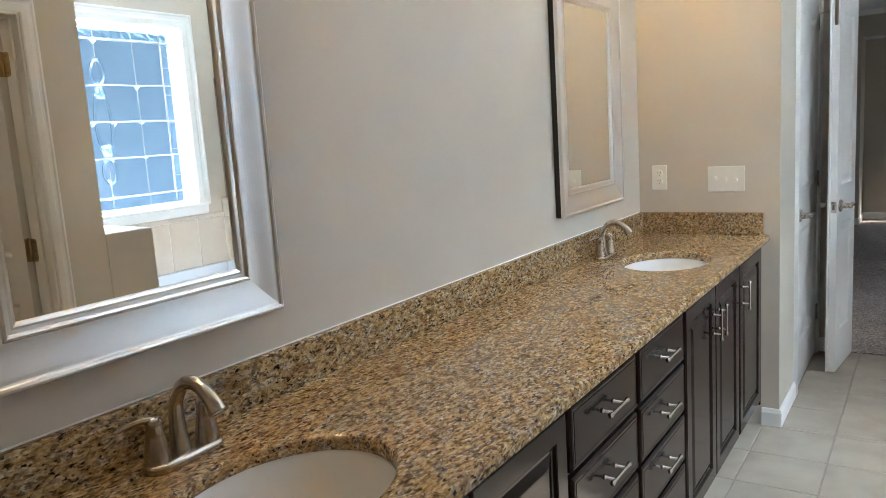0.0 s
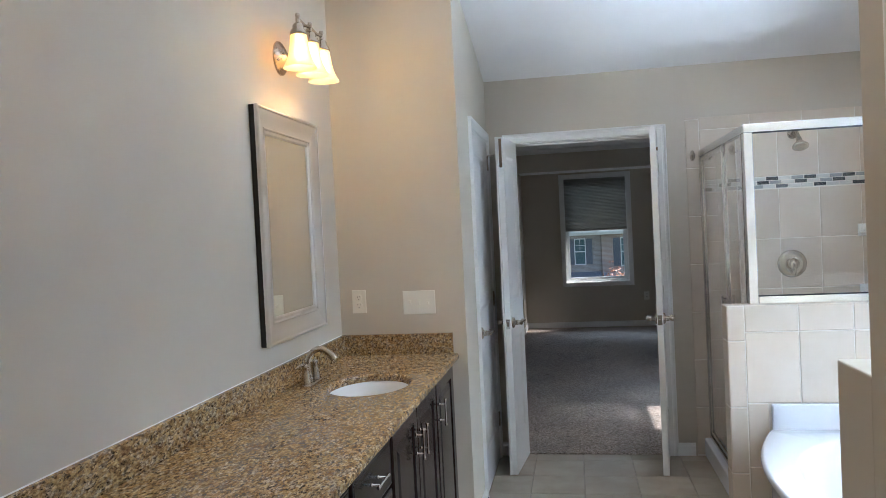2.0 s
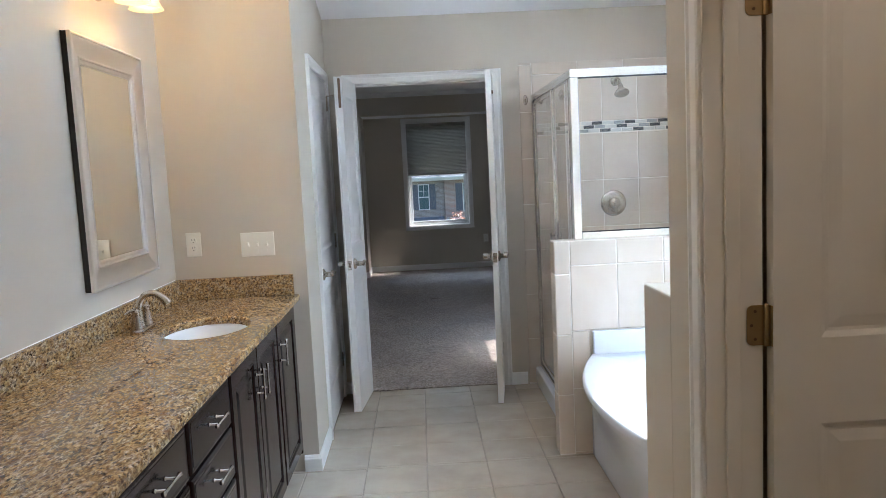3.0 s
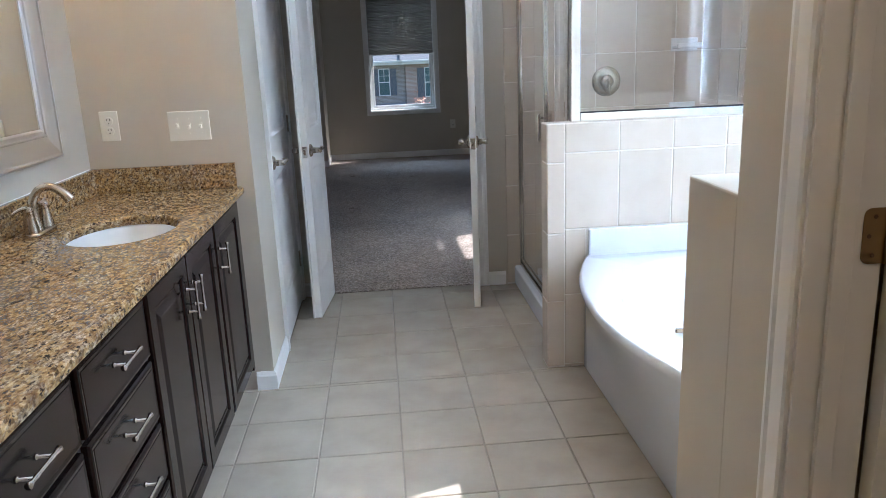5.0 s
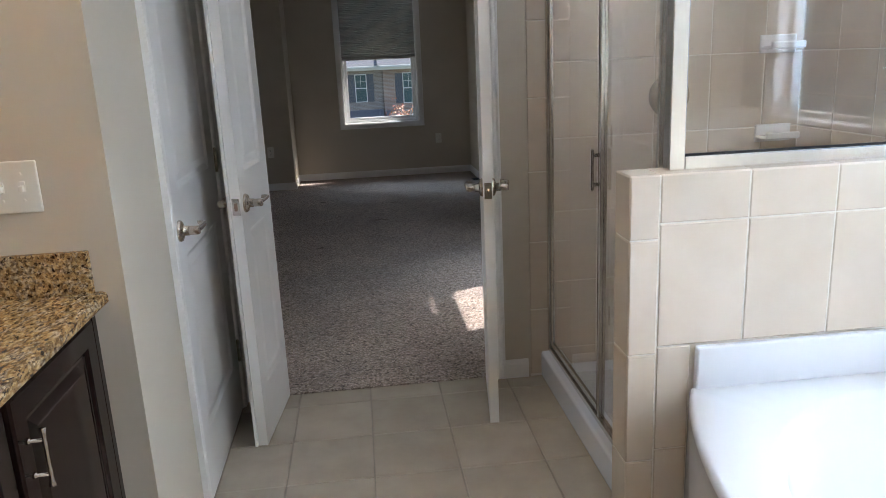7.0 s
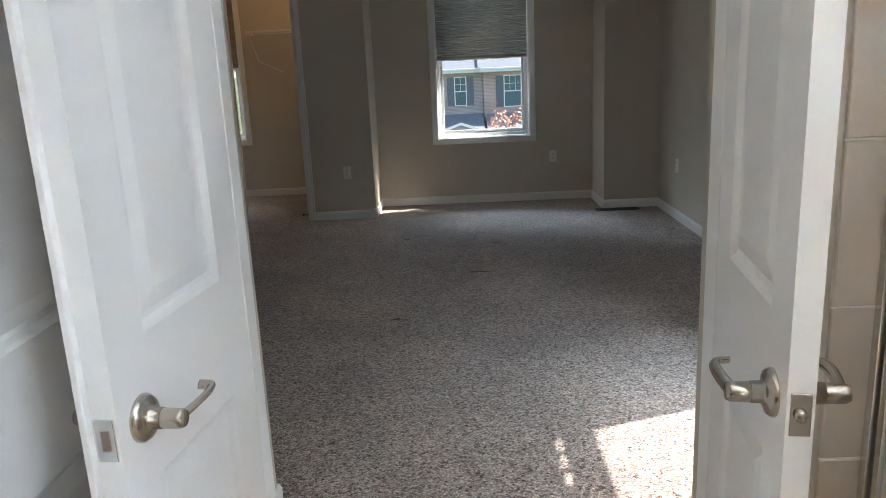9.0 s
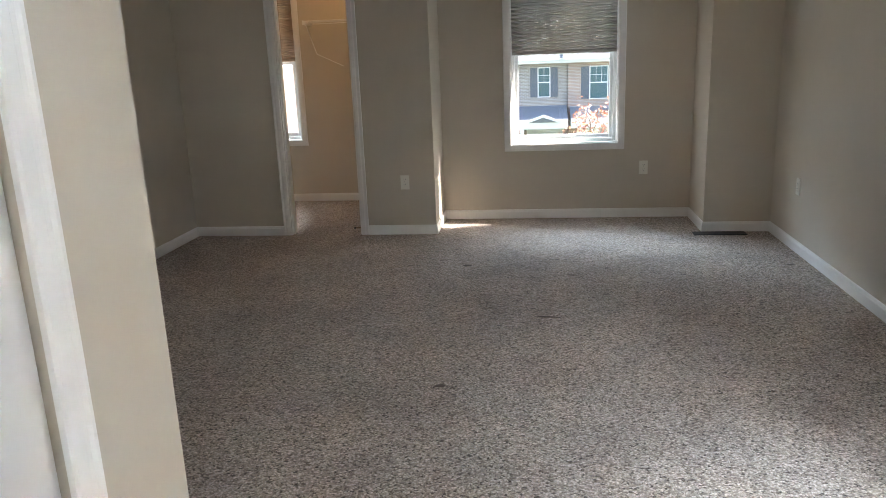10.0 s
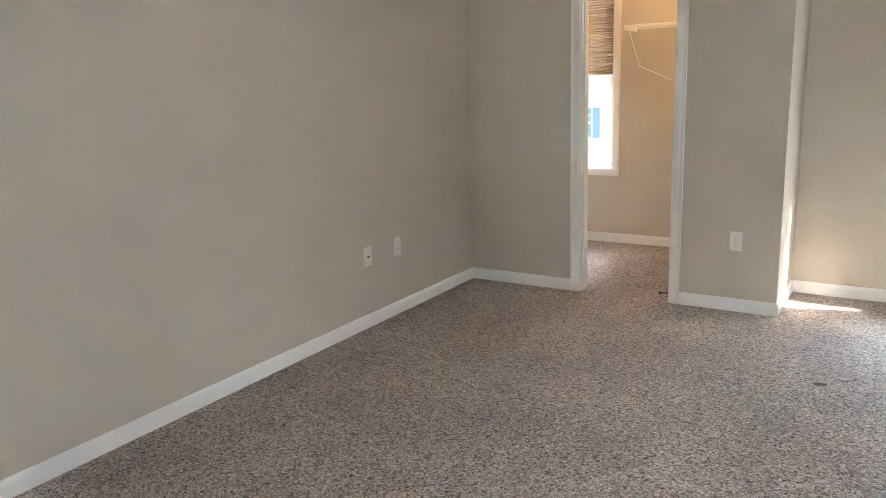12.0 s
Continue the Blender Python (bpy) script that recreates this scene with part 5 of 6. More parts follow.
def shade_cloth(name, color):
    m, t, b = material(name, color, 0.85)
    v = coords(t)
    weave = noise_node(t, v, 400, 2)
    lo, hi = tuple(c * 0.8 for c in color), tuple(c * 1.15 for c in color)
    t.links.new(ramp(t, weave, [(0.3, lo), (0.7, hi)]), b.inputs["Base Color"])
    tr = t.nodes.new("ShaderNodeBsdfTranslucent")
    tr.inputs["Color"].default_value = (*hi, 1)
    blend = t.nodes.new("ShaderNodeMixShader")
    blend.inputs[0].default_value = 0.3
    t.links.new(b.outputs[0], blend.inputs[1])
    t.links.new(tr.outputs[0], blend.inputs[2])
    t.links.new(blend.outputs[0], t.nodes["Material Output"].inputs[0])
    return m


SHADE_GREY = shade_cloth("grey_cellular_fabric", (0.40, 0.38, 0.345))
SHADE_TAN = shade_cloth("tan_cellular_fabric", (0.42, 0.33, 0.25))


def sash_window(name, axis, face, out, u0, u1, z0, z1, meet, shade_to, cloth, label, depth=0.14, slits=False):
    """A double-hung window in a wall opening, cased on the room side, with a pleated shade lowered to shade_to."""
    w = thing(name, label, "window", kind="structure")
    along = Vector((0, 1, 0)) if axis == "x" else Vector((1, 0, 0))
    n = (Vector((1, 0, 0)) if axis == "x" else Vector((0, 1, 0))) * out

    def bx(a, b, d0, d1, c, d, bevel=0.0):
        """A box from a to b along the wall, d0 to d1 into the wall, c to d up."""
        p, q = sorted((face - out * d0, face - out * d1))
        return box(p, q, a, b, c, d, bevel) if axis == "x" else box(a, b, p, q, c, d, bevel)

    at = lambda u, z: Vector((face, u, z)) if axis == "x" else Vector((u, face, z))
    up = Vector((0, 0, 1))
    flatc = [(0, 0), (0, 0.014), (0.004, 0.016), (0.052, 0.018), (0.058, 0.014), (0.058, 0)]
    i0, i1, j0, j1 = u0, u1, z0, z1
    part("casing", stick(at(i0, j0), at(i0, j1), -along, n, flatc, -1, -1), TRIM, w)
    part("casing", stick(at(i1, j0), at(i1, j1), along, n, flatc, -1, -1), TRIM, w)
    part("casing", stick(at(i0, j1), at(i1, j1), up, n, flatc, -1, -1), TRIM, w)
    part("casing", stick(at(i0, j0), at(i1, j0), -up, n, flatc, -1, -1), TRIM, w)
    for a, b, c, d in ((i0, i0 + 0.008, j0, j1), (i1 - 0.008, i1, j0, j1), (i0 + 0.008, i1 - 0.008, j1 - 0.008, j1), (i0 + 0.008, i1 - 0.008, j0, j0 + 0.008)):
        part("reveal", bx(a, b, -0.001, 0.075, c, d), TRIM, w)
    f = 0.038
    for a, b, c, d in ((i0 + 0.008, i0 + f, j0 + 0.008, j1 - 0.008), (i1 - f, i1 - 0.008, j0 + 0.008, j1 - 0.008), (i0 + f, i1 - f, j1 - f, j1 - 0.008), (i0 + f, i1 - f, j0 + 0.008, j0 + f)):
        part("window_frame", bx(a, b, 0.06, 0.125, c, d, 0.004), VINYL, w)
    for k, (a, b, dep) in enumerate(((j0 + f, meet + 0.018, 0.075), (meet - 0.018, j1 - f, 0.098))):
        s = part("sash", bx(i0 + f, i0 + f + 0.030, dep, dep + 0.022, a, b, 0.003), VINYL, w)
        part("stile", bx(i1 - f - 0.030, i1 - f, dep, dep + 0.022, a, b, 0.003), VINYL, s)
        part("rail", bx(i0 + f + 0.030, i1 - f - 0.030, dep, dep + 0.022, a, a + 0.034, 0.003), VINYL, s)
        part("rail", bx(i0 + f + 0.030, i1 - f - 0.030, dep, dep + 0.022, b - 0.034, b, 0.003), VINYL, s)
        g = part("pane", bx(i0 + f + 0.030, i1 - f - 0.030, dep + 0.009, dep + 0.013, a + 0.034, b - 0.034), WINDOW_GLASS, s, "clear window pane")
        g.visible_shadow = False
    # pleated shade
    sh = thing("cellular_shade", "half-lowered pleated cellular window shade, grey-brown", "window shade")
    head, foot = z1 - 0.012, shade_to + 0.022
    count = int((head - 0.04 - foot) / 0.021)
    lo, hi = u0 + 0.016, u1 - 0.016
    bm = bmesh.new()
    step = (head - 0.04 - foot) / count
    P = lambda u, d, z: Vector((face - out * d, u, z)) if axis == "x" else Vector((u, face - out * d, z))
    rows = []
    for k in range(count * 2 + 1):
        z = foot + step * k / 2
        squash = 0.012 if k % 2 else 0.0
        rows.append([bm.verts.new(P(lo, 0.018 + squash, z)), bm.verts.new(P(hi, 0.018 + squash, z))])
    back = [[bm.verts.new(P(lo, 0.044, foot)), bm.verts.new(P(hi, 0.044, foot))], [bm.verts.new(P(lo, 0.044, head - 0.04)), bm.verts.new(P(hi, 0.044, head - 0.04))]]
    for k, (a, b) in enumerate(zip(rows, rows[1:])):
        if slits and k in (2, 3):
            cuts = [lo, 6.47, 6.55, 6.585, 6.66, 6.70, 6.78, hi]
            for p, q in list(zip(cuts, cuts[1:]))[::2]:
                za, zb = a[0].co.z, b[0].co.z
                da, db = a[0].co.x, b[0].co.x
                bm.faces.new([bm.verts.new((da, p, za)), bm.verts.new((da, q, za)), bm.verts.new((db, q, zb)), bm.verts.new((db, p, zb))])
            continue
        bm.faces.new([a[0], a[1], b[1], b[0]])
    if not slits:
        bm.faces.new([back[0][0], back[0][1], back[1][1], back[1][0]])
        bm.faces.new([rows[0][0], rows[0][1], back[0][1], back[0][0]])
        bm.faces.new([rows[-1][0], rows[-1][1], back[1][1], back[1][0]])
    part("fabric", bm, cloth, sh, "grey pleated cellular fabric")
    part("head_rail", bx(lo, hi, 0.010, 0.052, head - 0.04, head, 0.004), cloth, sh)
    part("bottom_rail", bx(lo, hi, 0.014, 0.046, shade_to, foot, 0.004), cloth, sh)
    return w


sash_window("window_2", "y", YW, -1, -0.128, 0.786, 0.664, 2.205, 1.435, 1.425, SHADE_GREY, "white double-hung bay window under a half-lowered grey shade")
sash_window("window_3", "y", YS, -1, -2.79, -2.335, 0.65, 2.205, 1.435, 1.45, SHADE_TAN, "white double-hung closet window under a half-lowered tan shade")
sash_window("window_4", "x", XR, -1, 6.055, 6.885, 0.705, 2.195, 1.56, 1.535, SHADE_GREY, "white double-hung bedroom window under a half-lowered shade", slits=True)

# floor register
fr = thing("floor_register", "dark slotted metal floor vent set in the carpet", "floor vent", (1.52, 10.555, 0.004))
part("frame", box(-0.20, 0.20, -0.055, 0.055, 0.0, 0.006, 0.002), BLACK, fr)
for k in range(19):
    part("slat", box(-0.185 + 0.0195 * k, -0.177 + 0.0195 * k, -0.042, 0.042, 0.006, 0.0085), BLACK, fr)

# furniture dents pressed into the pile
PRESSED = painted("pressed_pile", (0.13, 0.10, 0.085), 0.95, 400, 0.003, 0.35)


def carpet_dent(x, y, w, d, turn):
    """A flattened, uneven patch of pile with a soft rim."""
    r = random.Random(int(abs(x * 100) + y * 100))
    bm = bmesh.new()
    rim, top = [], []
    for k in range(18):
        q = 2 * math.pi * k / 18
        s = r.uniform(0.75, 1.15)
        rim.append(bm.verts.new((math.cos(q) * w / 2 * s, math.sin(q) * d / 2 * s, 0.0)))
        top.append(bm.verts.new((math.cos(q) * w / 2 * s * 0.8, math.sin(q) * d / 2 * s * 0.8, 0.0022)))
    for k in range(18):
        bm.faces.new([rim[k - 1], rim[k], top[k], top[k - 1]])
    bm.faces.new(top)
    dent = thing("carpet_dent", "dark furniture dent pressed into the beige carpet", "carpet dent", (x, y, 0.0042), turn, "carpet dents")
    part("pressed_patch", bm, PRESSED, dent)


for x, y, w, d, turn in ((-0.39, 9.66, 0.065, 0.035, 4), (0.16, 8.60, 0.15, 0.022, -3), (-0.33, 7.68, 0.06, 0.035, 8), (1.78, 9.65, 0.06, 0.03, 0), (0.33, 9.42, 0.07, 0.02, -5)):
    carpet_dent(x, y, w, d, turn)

# closet wire shelf with rod and brace
WIRE = painted("white_coated_wire", (0.78, 0.77, 0.74), 0.35, 60, 0.0002)
ws = thing("wire_shelf", "white coated wire closet shelf with diagonal support brace", "shelf", (0, 0, 0))
sx0, sx1, sy0, sy1, sz = -2.14, -0.965, YS - 0.31, YS - 0.004, 1.82
for y in (sy0, sy0 + 0.10, sy0 + 0.20, sy1 - 0.004):
    part("rod", tube([(sx0, y, sz), (sx1, y, sz)], 0.0035, 8), WIRE, ws)
part("front_lip", tube([(sx0, sy0, sz - 0.03), (sx1, sy0, sz - 0.03)], 0.0035, 8), WIRE, ws)
for k in range(48):
    x = sx0 + 0.012 + (sx1 - sx0 - 0.024) * k / 47
    part("wire", tube([(x, sy1 - 0.004, sz + 0.004), (x, sy0, sz + 0.004), (x, sy0 - 0.001, sz - 0.03)], 0.0014, 5), WIRE, ws)
part("brace", tube([(sx0 + 0.02, sy0 + 0.01, sz - 0.006), (sx0 + 0.06, sy1 - 0.10, sz - 0.31), (sx0 + 0.30, sy1 - 0.006, sz - 0.435)], 0.0045, 8), WIRE, ws)
part("end_bracket", box(sx0 - 0.004, sx0, sy0, sy1, sz - 0.035, sz + 0.008, 0.001), WIRE, ws)
lamp = thing("closet_ceiling_lamp", "small round white flush ceiling lamp, lit warm", "ceiling lamp", (-1.75, 11.4, 2.44))
part("base", lathe([(0.0, 0.0), (0.085, 0.0), (0.085, -0.018), (0.078, -0.022), (0, -0.022)], "z", (0, 0, 0), 28), TRIM, lamp, "", True)
part("globe", lathe([(0.070, -0.022), (0.078, -0.045), (0.066, -0.085), (0.03, -0.105), (0, -0.108)], "z", (0, 0, 0), 28), glow("warm_globe", (1.0, 0.60, 0.26), 2.2), lamp, "glowing warm glass globe", True)


tl = thing("toilet_room_lamp", "round white flush ceiling lamp, lit warm", "ceiling lamp", (1.35, 0.55, 3.40))
part("base", lathe([(0.0, 0.0), (0.15, 0.0), (0.15, -0.022), (0.14, -0.028), (0, -0.028)], "z", (0, 0, 0), 32), TRIM, tl, "", True)
part("globe", lathe([(0.130, -0.028), (0.136, -0.055), (0.115, -0.095), (0.06, -0.118), (0, -0.122)], "z", (0, 0, 0), 32), glow("frosted_globe", (1.0, 0.80, 0.60), 6.5), tl, "glowing frosted glass globe", True)


# ---- area lamps added outside the windows for sky and ground light ----
def daylight_panel(name, place, way, w, h, power, color=(0.78, 0.89, 1.0)):
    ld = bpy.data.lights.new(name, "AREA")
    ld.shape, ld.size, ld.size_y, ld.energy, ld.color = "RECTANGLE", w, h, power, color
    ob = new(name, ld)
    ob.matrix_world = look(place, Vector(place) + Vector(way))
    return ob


daylight_panel("sky_light_bath", (XR + 3.4, 2.75, 3.65), (-1, 0, -0.55), 3.6, 1.3, 27)
# unseen lamp below the sill, added as ground bounce to lift the ceiling
daylight_panel("ground_bounce_bath", (XR + 0.75, 2.89, 0.50), (-1, 0, 1.2), 1.2, 0.6, 62)
daylight_panel("sky_light_bay", (0.345, YW + 3.2, 4.4), (0, -1, -1.05), 3.4, 1.8, 34, (0.60, 0.80, 1.0))
daylight_panel("sky_light_closet", (-2.56, YS + 3.2, 4.4), (0, -1, -1.05), 2.4, 1.8, 46, (0.60, 0.80, 1.0))
daylight_panel("sky_light_side", (XR + 3.2, 6.47, 4.4), (-1, 0, -1.05), 3.4, 1.8, 60, (0.60, 0.80, 1.0))
# unseen upward lamp added under the side window's sill, again for ground bounce
daylight_panel("ground_bounce_side", (XR + 0.75, 6.47, 0.20), (-1, 0, 1.2), 0.9, 0.5, 9, (0.60, 0.80, 1.0))


# ---- outside ----
GZ = -3.6


def brick(name, a, b, mortar):
    m, t, bs = material(name, a, 0.85)
    v = coords(t)
    tc = t.nodes.new("ShaderNodeVectorMath")
    sep = t.nodes.new("ShaderNodeSeparateXYZ")
    com = t.nodes.new("ShaderNodeCombineXYZ")
    t.links.new(v, sep.inputs[0])
    t.links.new(sep.outputs[0], com.inputs[0])
    t.links.new(sep.outputs[2], com.inputs[1])
    bt = t.nodes.new("ShaderNodeTexBrick")
    bt.inputs["Color1"].default_value, bt.inputs["Color2"].default_value, bt.inputs["Mortar"].default_value = (*a, 1), (*b, 1), (*mortar, 1)
    bt.inputs["Scale"].default_value = 1.0
    bt.inputs["Brick Width"].default_value, bt.inputs["Row Height"].default_value, bt.inputs["Mortar Size"].default_value = 0.215, 0.075, 0.010
    t.links.new(com.outputs[0], bt.inputs["Vector"])
    stain = ramp(t, noise_node(t, v, 0.9, 4), [(0.35, (0.85, 0.85, 0.85)), (0.65, (1.1, 1.08, 1.05))])
    t.links.new(mix(t, 1.0, bt.outputs["Color"], stain, "MULTIPLY"), bs.inputs["Base Color"])
    bump(t, bs, bt.outputs["Fac"], -0.4, 0.01)
    return m


BRICK_GREY = brick("grey_brown_brick", (0.26, 0.22, 0.20), (0.36, 0.30, 0.27), (0.50, 0.47, 0.43))
BRICK_RED = brick("soft_red_brick", (0.36, 0.24, 0.20), (0.42, 0.29, 0.24), (0.52, 0.48, 0.43))
FASCIA = painted("white_fascia", (0.80, 0.80, 0.78), 0.5, 30, 0.001)
SHUTTER = painted("slate_shutter", (0.13, 0.14, 0.16), 0.55, 30, 0.001, 0.1)
SHUTTER_BLUE = painted("blue_shutter", (0.12, 0.18, 0.28), 0.55, 30, 0.001, 0.1)
DARKGLASS = material("far_window_glass", (0.10, 0.16, 0.17), 0.05)[0]
SIDING = painted("blue_grey_siding", (0.44, 0.52, 0.62), 0.7, 12, 0.003, 0.08)


def shingle():
    m, t, b = material("roof_shingle", (0.2, 0.2, 0.21), 0.9)
    n = noise_node(t, coords(t, (3, 14, 14)), 4, 5, 0.7)
    t.links.new(ramp(t, n, [(0.3, (0.13, 0.14, 0.16)), (0.7, (0.24, 0.25, 0.27))]), b.inputs["Base Color"])
    bump(t, b, n, 0.5, 0.01)
    return m


SHINGLE = shingle()


def lawn():
    m, t, b = material("lawn_grass", (0.08, 0.11, 0.04), 0.95)
    v = coords(t)
    big, fine = noise_node(t, v, 0.15, 4), noise_node(t, v, 12, 5, 0.7)
    base = mix(t, 0.6, ramp(t, big, [(0.3, (0.06, 0.09, 0.03)), (0.7, (0.12, 0.13, 0.05))]), ramp(t, fine, [(0.3, (0.5, 0.5, 0.5)), (0.7, (1.2, 1.2, 1.1))]), "MULTIPLY")
    t.links.new(base, b.inputs["Base Color"])
    bump(t, b, fine, 0.6, 0.03)
    return m


ASPHALT = painted("asphalt", (0.055, 0.055, 0.057), 0.9, 90, 0.004, 0.2)
CONCRETE = painted("concrete_drive", (0.42, 0.41, 0.38), 0.85, 60, 0.003, 0.1)
tagged(finish("ground", box(-900, 900, -900, 900, GZ - 0.5, GZ), lawn()), "wide green-brown lawn around the houses", "ground", kind="structure")
tagged(finish("road", box(-300, 300, 27.0, 34.0, GZ, GZ + 0.02), ASPHALT), "grey asphalt street between the houses", "road", kind="structure")
for y0, y1 in ((26.7, 27.0), (34.0, 34.3)):
    tagged(finish("kerb", box(-300, 300, y0, y1, GZ, GZ + 0.15, 0.03), CONCRETE), "pale concrete street kerb", "kerb", kind="structure")


def far_window(house, y, x0, x1, z0, z1, shutters, cloth):
    w = part("window", box(x0, x1, y - 0.03, y - 0.012, z0, z1), DARKGLASS, house, "double-hung window with white grid and shutters")
    for a, b, c, d in ((x0 - 0.05, x0, z0 - 0.05, z1 + 0.05), (x1, x1 + 0.05, z0 - 0.05, z1 + 0.05), (x0, x1, z1, z1 + 0.05), (x0, x1, z0 - 0.05, z0), (x0, x1, (z0 + z1) / 2 - 0.03, (z0 + z1) / 2 + 0.03)):
        part("frame", box(a, b, y - 0.08, y - 0.002, c, d, 0.005, 1), FASCIA, w)
    n = 2 if x1 - x0 < 0.8 else 3
    for k in range(1, n):
        x = x0 + (x1 - x0) * k / n
        part("muntin", box(x - 0.012, x + 0.012, y - 0.05, y - 0.03, (z0 + z1) / 2 + 0.03, z1), FASCIA, w)
    z = z0 + (z1 - z0) * 0.75
    part("muntin", box(x0, x1, y - 0.05, y - 0.03, z - 0.012, z + 0.012), FASCIA, w)
    for a, b in shutters:
        s = part("shutter", box(a, b, y - 0.05, y - 0.004, z0 - 0.03, z1 + 0.03, 0.006, 1), cloth, w, "dark louvred shutter")
        for k in range(9):
            q = z0 + (z1 - z0) * (k + 0.5) / 9
            part("louvre", box(a + 0.05, b - 0.05, y - 0.062, y - 0.05, q - 0.05, q + 0.03), cloth, s)
    return w


def row_house(x0, x1, y, brick_mat, label, windows, cloth, eave=0.86, gables=()):
    h = thing("row_house", label, "house")
    part("wall", box(x0, x1, y, y + 9, GZ, eave), brick_mat, h)
    part("soffit", box(x0 - 0.2, x1 + 0.2, y - 0.45, y + 0.02, eave, eave + 0.10), FASCIA, h)
    part("fascia", box(x0 - 0.2, x1 + 0.2, y - 0.50, y - 0.45, eave, eave + 0.24, 0.01), FASCIA, h)
    part("gutter", box(x0 - 0.2, x1 + 0.2, y - 0.62, y - 0.50, eave + 0.11, eave + 0.24, 0.03), FASCIA, h)
    bm = bmesh.new()
    a = [bm.verts.new(p) for p in ((x0 - 0.3, y - 0.55, eave + 0.25), (x1 + 0.3, y - 0.55, eave + 0.25), (x1 + 0.3, y + 4.5, eave + 2.9), (x0 - 0.3, y + 4.5, eave + 2.9), (x1 + 0.3, y + 9.5, eave + 0.25), (x0 - 0.3, y + 9.5, eave + 0.25))]
    bm.faces.new(a[:4])
    bm.faces.new([a[3], a[2], a[4], a[5]])
    bm.faces.new([a[0], a[3], a[5]])
    bm.faces.new([a[1], a[2], a[4]])
    bm.faces.new([a[0], a[1], a[4], a[5]])
    part("roof", bm, SHINGLE, h)
    for wx0, wx1, z0, z1, sh in windows:
        far_window(h, y, wx0, wx1, z0, z1, sh, cloth)
    return h


HY = 46.0
h1 = row_house(-6.0, 1.6, HY, BRICK_GREY, "grey-brown brick row house with shuttered windows", [(0.06, 0.64, -0.87, 0.61, ((-0.38, 0.0), (0.70, 1.08))), (-4.6, -3.6, -0.95, 0.61, ((-5.05, -4.67), (-3.53, -3.15)))], SHUTTER)
h2 = row_house(1.62, 9.0, HY - 0.25, BRICK_RED, "soft red brick row house with shuttered windows", [(2.78, 3.66, -1.02, 0.60, ((2.30, 2.71), (3.73, 4.14))), (6.2, 7.1, -1.02, 0.60, ((5.72, 6.13), (7.17, 7.58)))], SHUTTER)
h3 = row_house(-26.0, -14.8, HY, BRICK_RED, "soft red brick house with blue-shuttered window", [(-16.62, -15.76, -2.08, -0.46, ((-15.70, -15.27), (-17.11, -16.68)))], SHUTTER_BLUE, eave=1.9)
part("eave_return", box(-15.15, -14.3, HY - 0.9, HY - 0.002, -0.26, -0.02, 0.02), FASCIA, h3)
# porch roof with a small gable, fascia, posts and garage doors
for h, x0, x1 in ((h1, -6.0, 1.55), (h2, 1.7, 9.0)):
    bm = stick((x0, HY, 0), (x1, HY, 0), (0, 1, 0), (0, 0, 1), [(0, -1.36), (-2.2, -2.02), (-2.2, -2.10), (0, -2.10)])
    part("porch_roof", bm, SHINGLE, h)
    part("porch_fascia", box(x0, x1, HY - 2.26, HY - 2.20, -2.40, -2.02, 0.01), FASCIA, h)
    part("porch_ceiling", box(x0, x1, HY - 2.2, HY - 0.27, -2.40, -2.11), FASCIA, h)
    k = 0
    while x0 + 0.4 + 2.4 * k < x1:
        x = x0 + 0.4 + 2.4 * k
        part("post", box(x - 0.10, x + 0.10, HY - 2.24, HY - 2.04, GZ, -2.40, 0.015, 1), FASCIA, h)
        if k % 2 == 0 and x + 2.2 < x1:
            g = part("garage_door", box(x + 0.2, x + 2.2, HY - 0.32, HY - 0.26, GZ, -2.55, 0.01, 1), FASCIA, h)
            for r in range(4):
                part("panel", box(x + 0.3, x + 2.1, HY - 0.335, HY - 0.32, GZ + 0.04 + 0.26 * r, GZ + 0.25 + 0.26 * r, 0.005, 1), FASCIA, g)
        k += 1
gx0, gx1, gz = -0.75, 1.32, -2.06
bm = bmesh.new()
v0 = [bm.verts.new(p) for p in ((gx0, HY - 2.35, gz), (gx1, HY - 2.35, gz), ((gx0 + gx1) / 2, HY - 2.35, gz + 0.36), (gx0, HY - 0.5, gz), (gx1, HY - 0.5, gz), ((gx0 + gx1) / 2, HY - 0.5, gz + 0.36))]
for q in ((0, 1, 2), (3, 4, 5), (0, 1, 4, 3), (1, 2, 5, 4), (2, 0, 3, 5)):
    bm.faces.new([v0[i] for i in q])
part("porch_gable", bm, SHINGLE, h1)
for s in (-1, 1):
    cx = (gx0 + gx1) / 2
    part("gable_trim", stick((cx, HY - 2.42, gz + 0.40), (cx + s * (gx1 - gx0) / 2 * 1.08, HY - 2.42, gz + 0.01), (0, 0, -1), (0, -1, 0), [(0, 0), (0, 0.05), (0.13, 0.05), (0.13, 0)]), FASCIA, h1)

# neighbouring house seen through the leaded window
nb = thing("neighbour_house", "blue-grey sided house standing in its own shade", "house")
part("wall", box(7.5, 16, -10, 14, GZ, 3.4), SIDING, nb)
for k in range(34):
    part("clapboard", stick((7.5, -10, GZ + 0.2 * k + 0.2), (7.5, 14, GZ + 0.2 * k + 0.2), (0, 0, -1), (-1, 0, 0), [(0, 0), (0, 0.006), (0.2, 0.03), (0.2, 0)]), SIDING, nb)
bm = stick((11.75, -10.3, 0), (11.75, 14.3, 0), (1, 0, 0), (0, 0, 1), [(-4.7, 3.35), (0, 4.5), (4.7, 3.35)])
part("roof", bm, SHINGLE, nb)

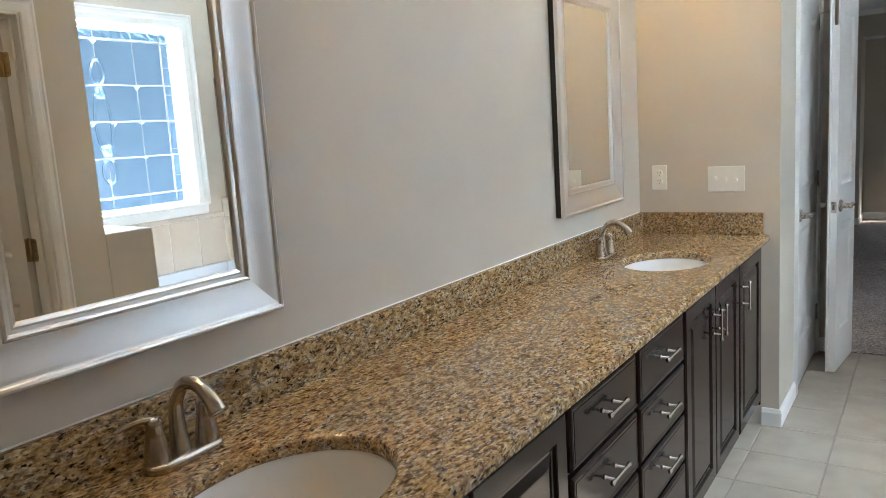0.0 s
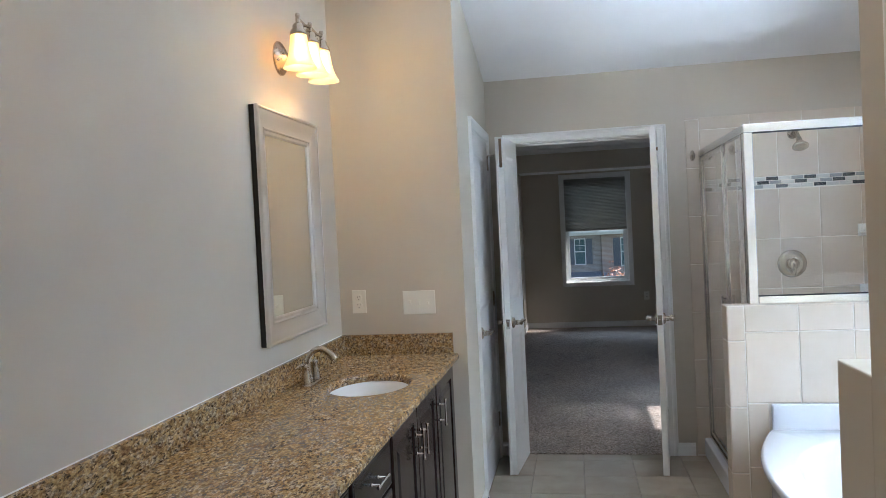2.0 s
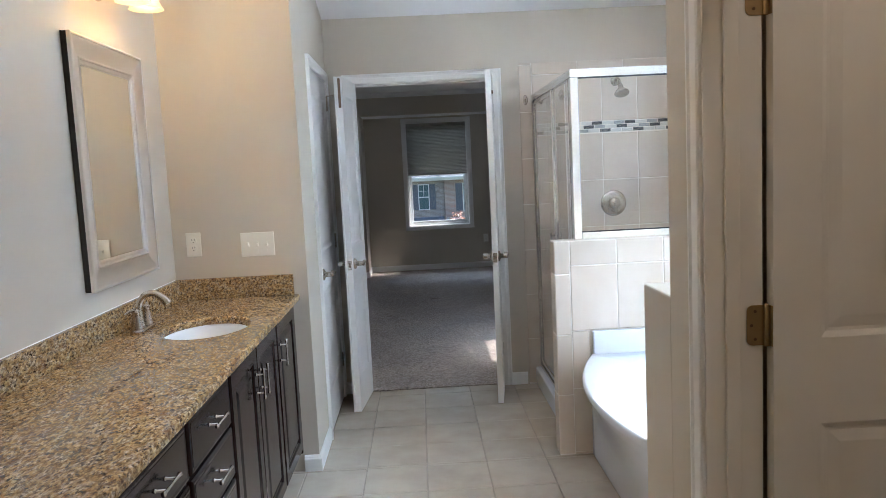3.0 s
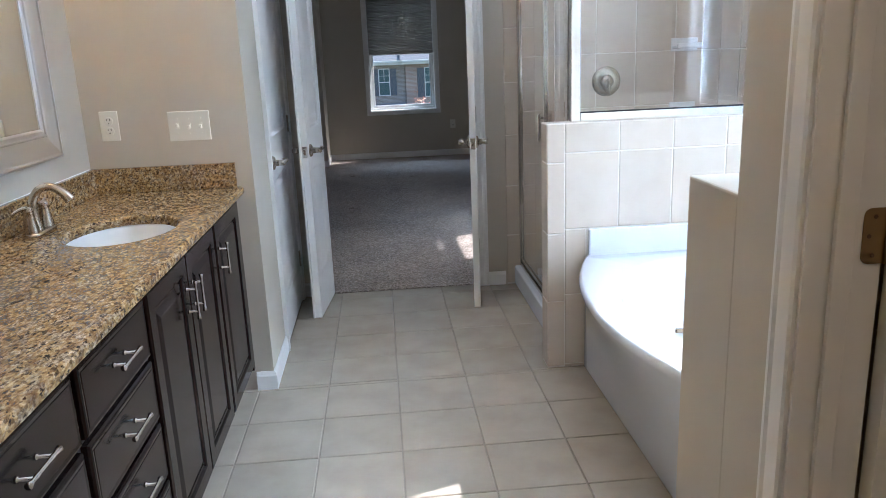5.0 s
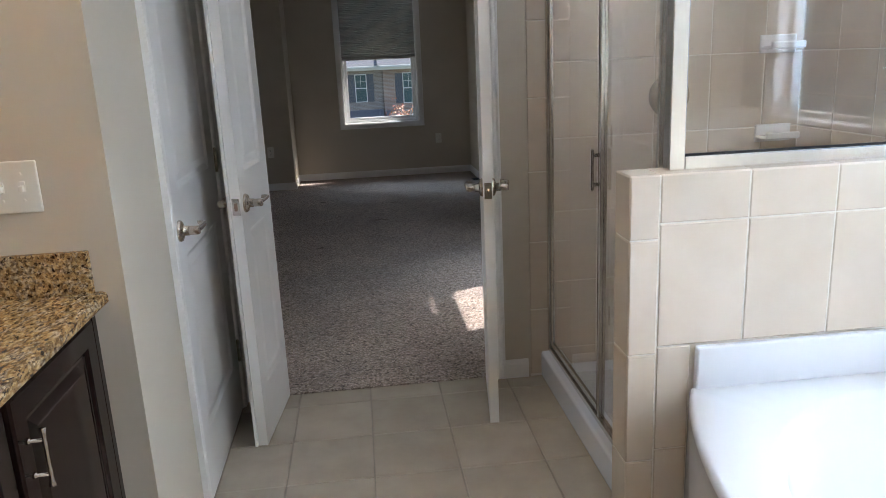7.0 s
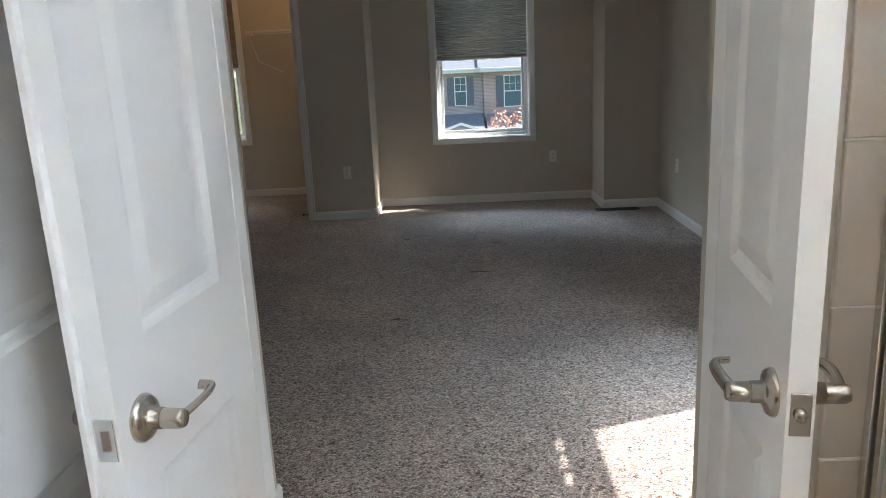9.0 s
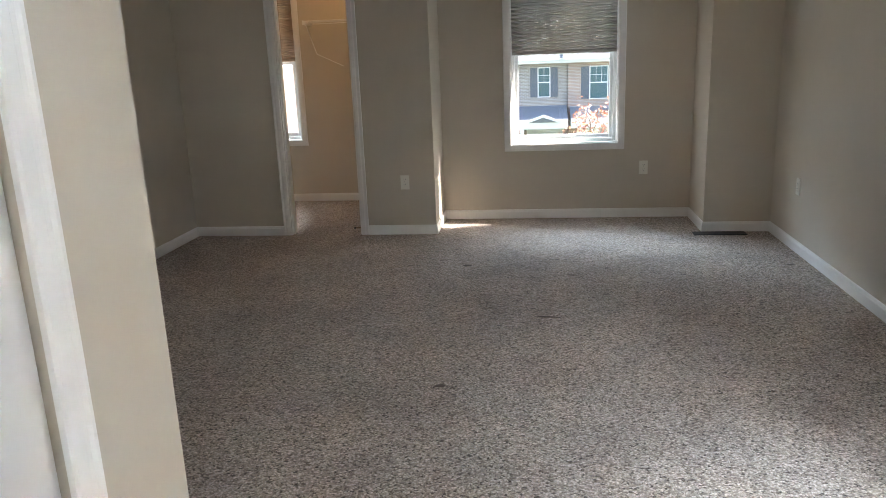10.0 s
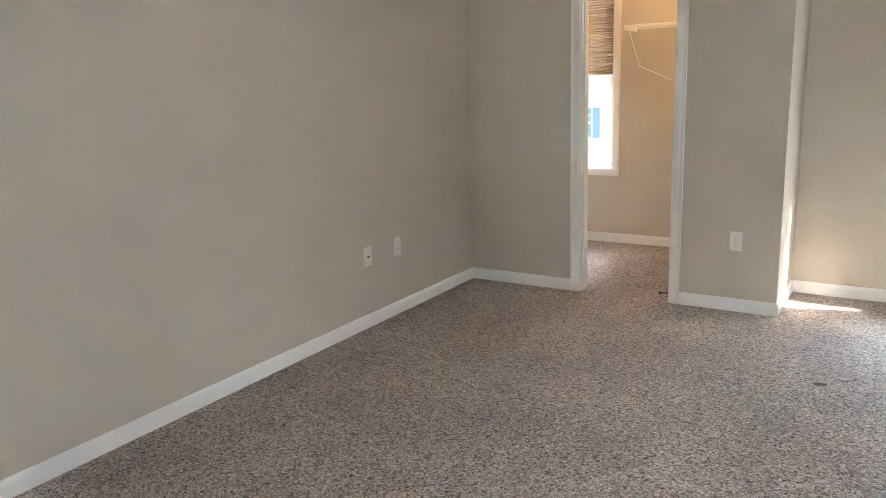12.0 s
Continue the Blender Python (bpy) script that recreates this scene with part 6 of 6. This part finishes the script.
# young tree in autumn leaf
rt = random.Random(11)
LEAF_MAT = bpy.data.materials.new("autumn_leaf")
LEAF_MAT.use_nodes = True
lt = LEAF_MAT.node_tree
lb = lt.nodes["Principled BSDF"]
geo = lt.nodes.new("ShaderNodeNewGeometry")
lt.links.new(ramp(lt, geo.outputs["Random Per Island"], [(0.0, (0.42, 0.07, 0.04)), (0.45, (0.55, 0.17, 0.06)), (0.8, (0.62, 0.30, 0.12)), (1.0, (0.60, 0.40, 0.30))]), lb.inputs["Base Color"])
lb.inputs["Roughness"].default_value = 0.6
lb.inputs["Transmission Weight"].default_value = 0.15
BARK = painted("pale_bark", (0.24, 0.20, 0.17), 0.9, 40, 0.004, 0.2)
tr = thing("young_tree", "young tree with sparse orange and red autumn leaves", "tree", (1.45, 25.0, GZ))
part("trunk", tube(curve_points([(0, 0, 0), (0.03, 0, 1.2), (-0.02, 0.02, 2.3), (0.02, 0, 3.2)], 6), [0.075 - 0.055 * k / 18 for k in range(19)], 10), BARK, tr, "", True)
leaf_bm = bmesh.new()
for k in range(15):
    z = 1.9 + 1.3 * k / 14
    q = k * 2.4
    r = rt.uniform(0.35, 0.75) * (1.15 - 0.35 * k / 14)
    tip = Vector((math.cos(q) * r, math.sin(q) * r, z + rt.uniform(0.35, 0.95)))
    mid = Vector((tip.x * 0.5, tip.y * 0.5, z + 0.3))
    c = curve_points([(0, 0, z), mid, tip], 5)
    part("limb", tube(c, [0.02 - 0.014 * i / len(c) for i in range(len(c))], 6), BARK, tr, "", True)
    for _ in range(46):
        p = c[rt.randrange(3, len(c))] + Vector((rt.gauss(0, 0.085), rt.gauss(0, 0.085), rt.gauss(0, 0.10)))
        d = Vector((rt.gauss(0, 1), rt.gauss(0, 1), rt.gauss(0, 1))).normalized()
        e = d.orthogonal().normalized() * rt.uniform(0.018, 0.034)
        d = d * rt.uniform(0.03, 0.055)
        leaf_bm.faces.new([leaf_bm.verts.new(p - d), leaf_bm.verts.new(p + e), leaf_bm.verts.new(p + d), leaf_bm.verts.new(p - e)])
part("crown", leaf_bm, LEAF_MAT, tr, "sparse orange and red leaves")
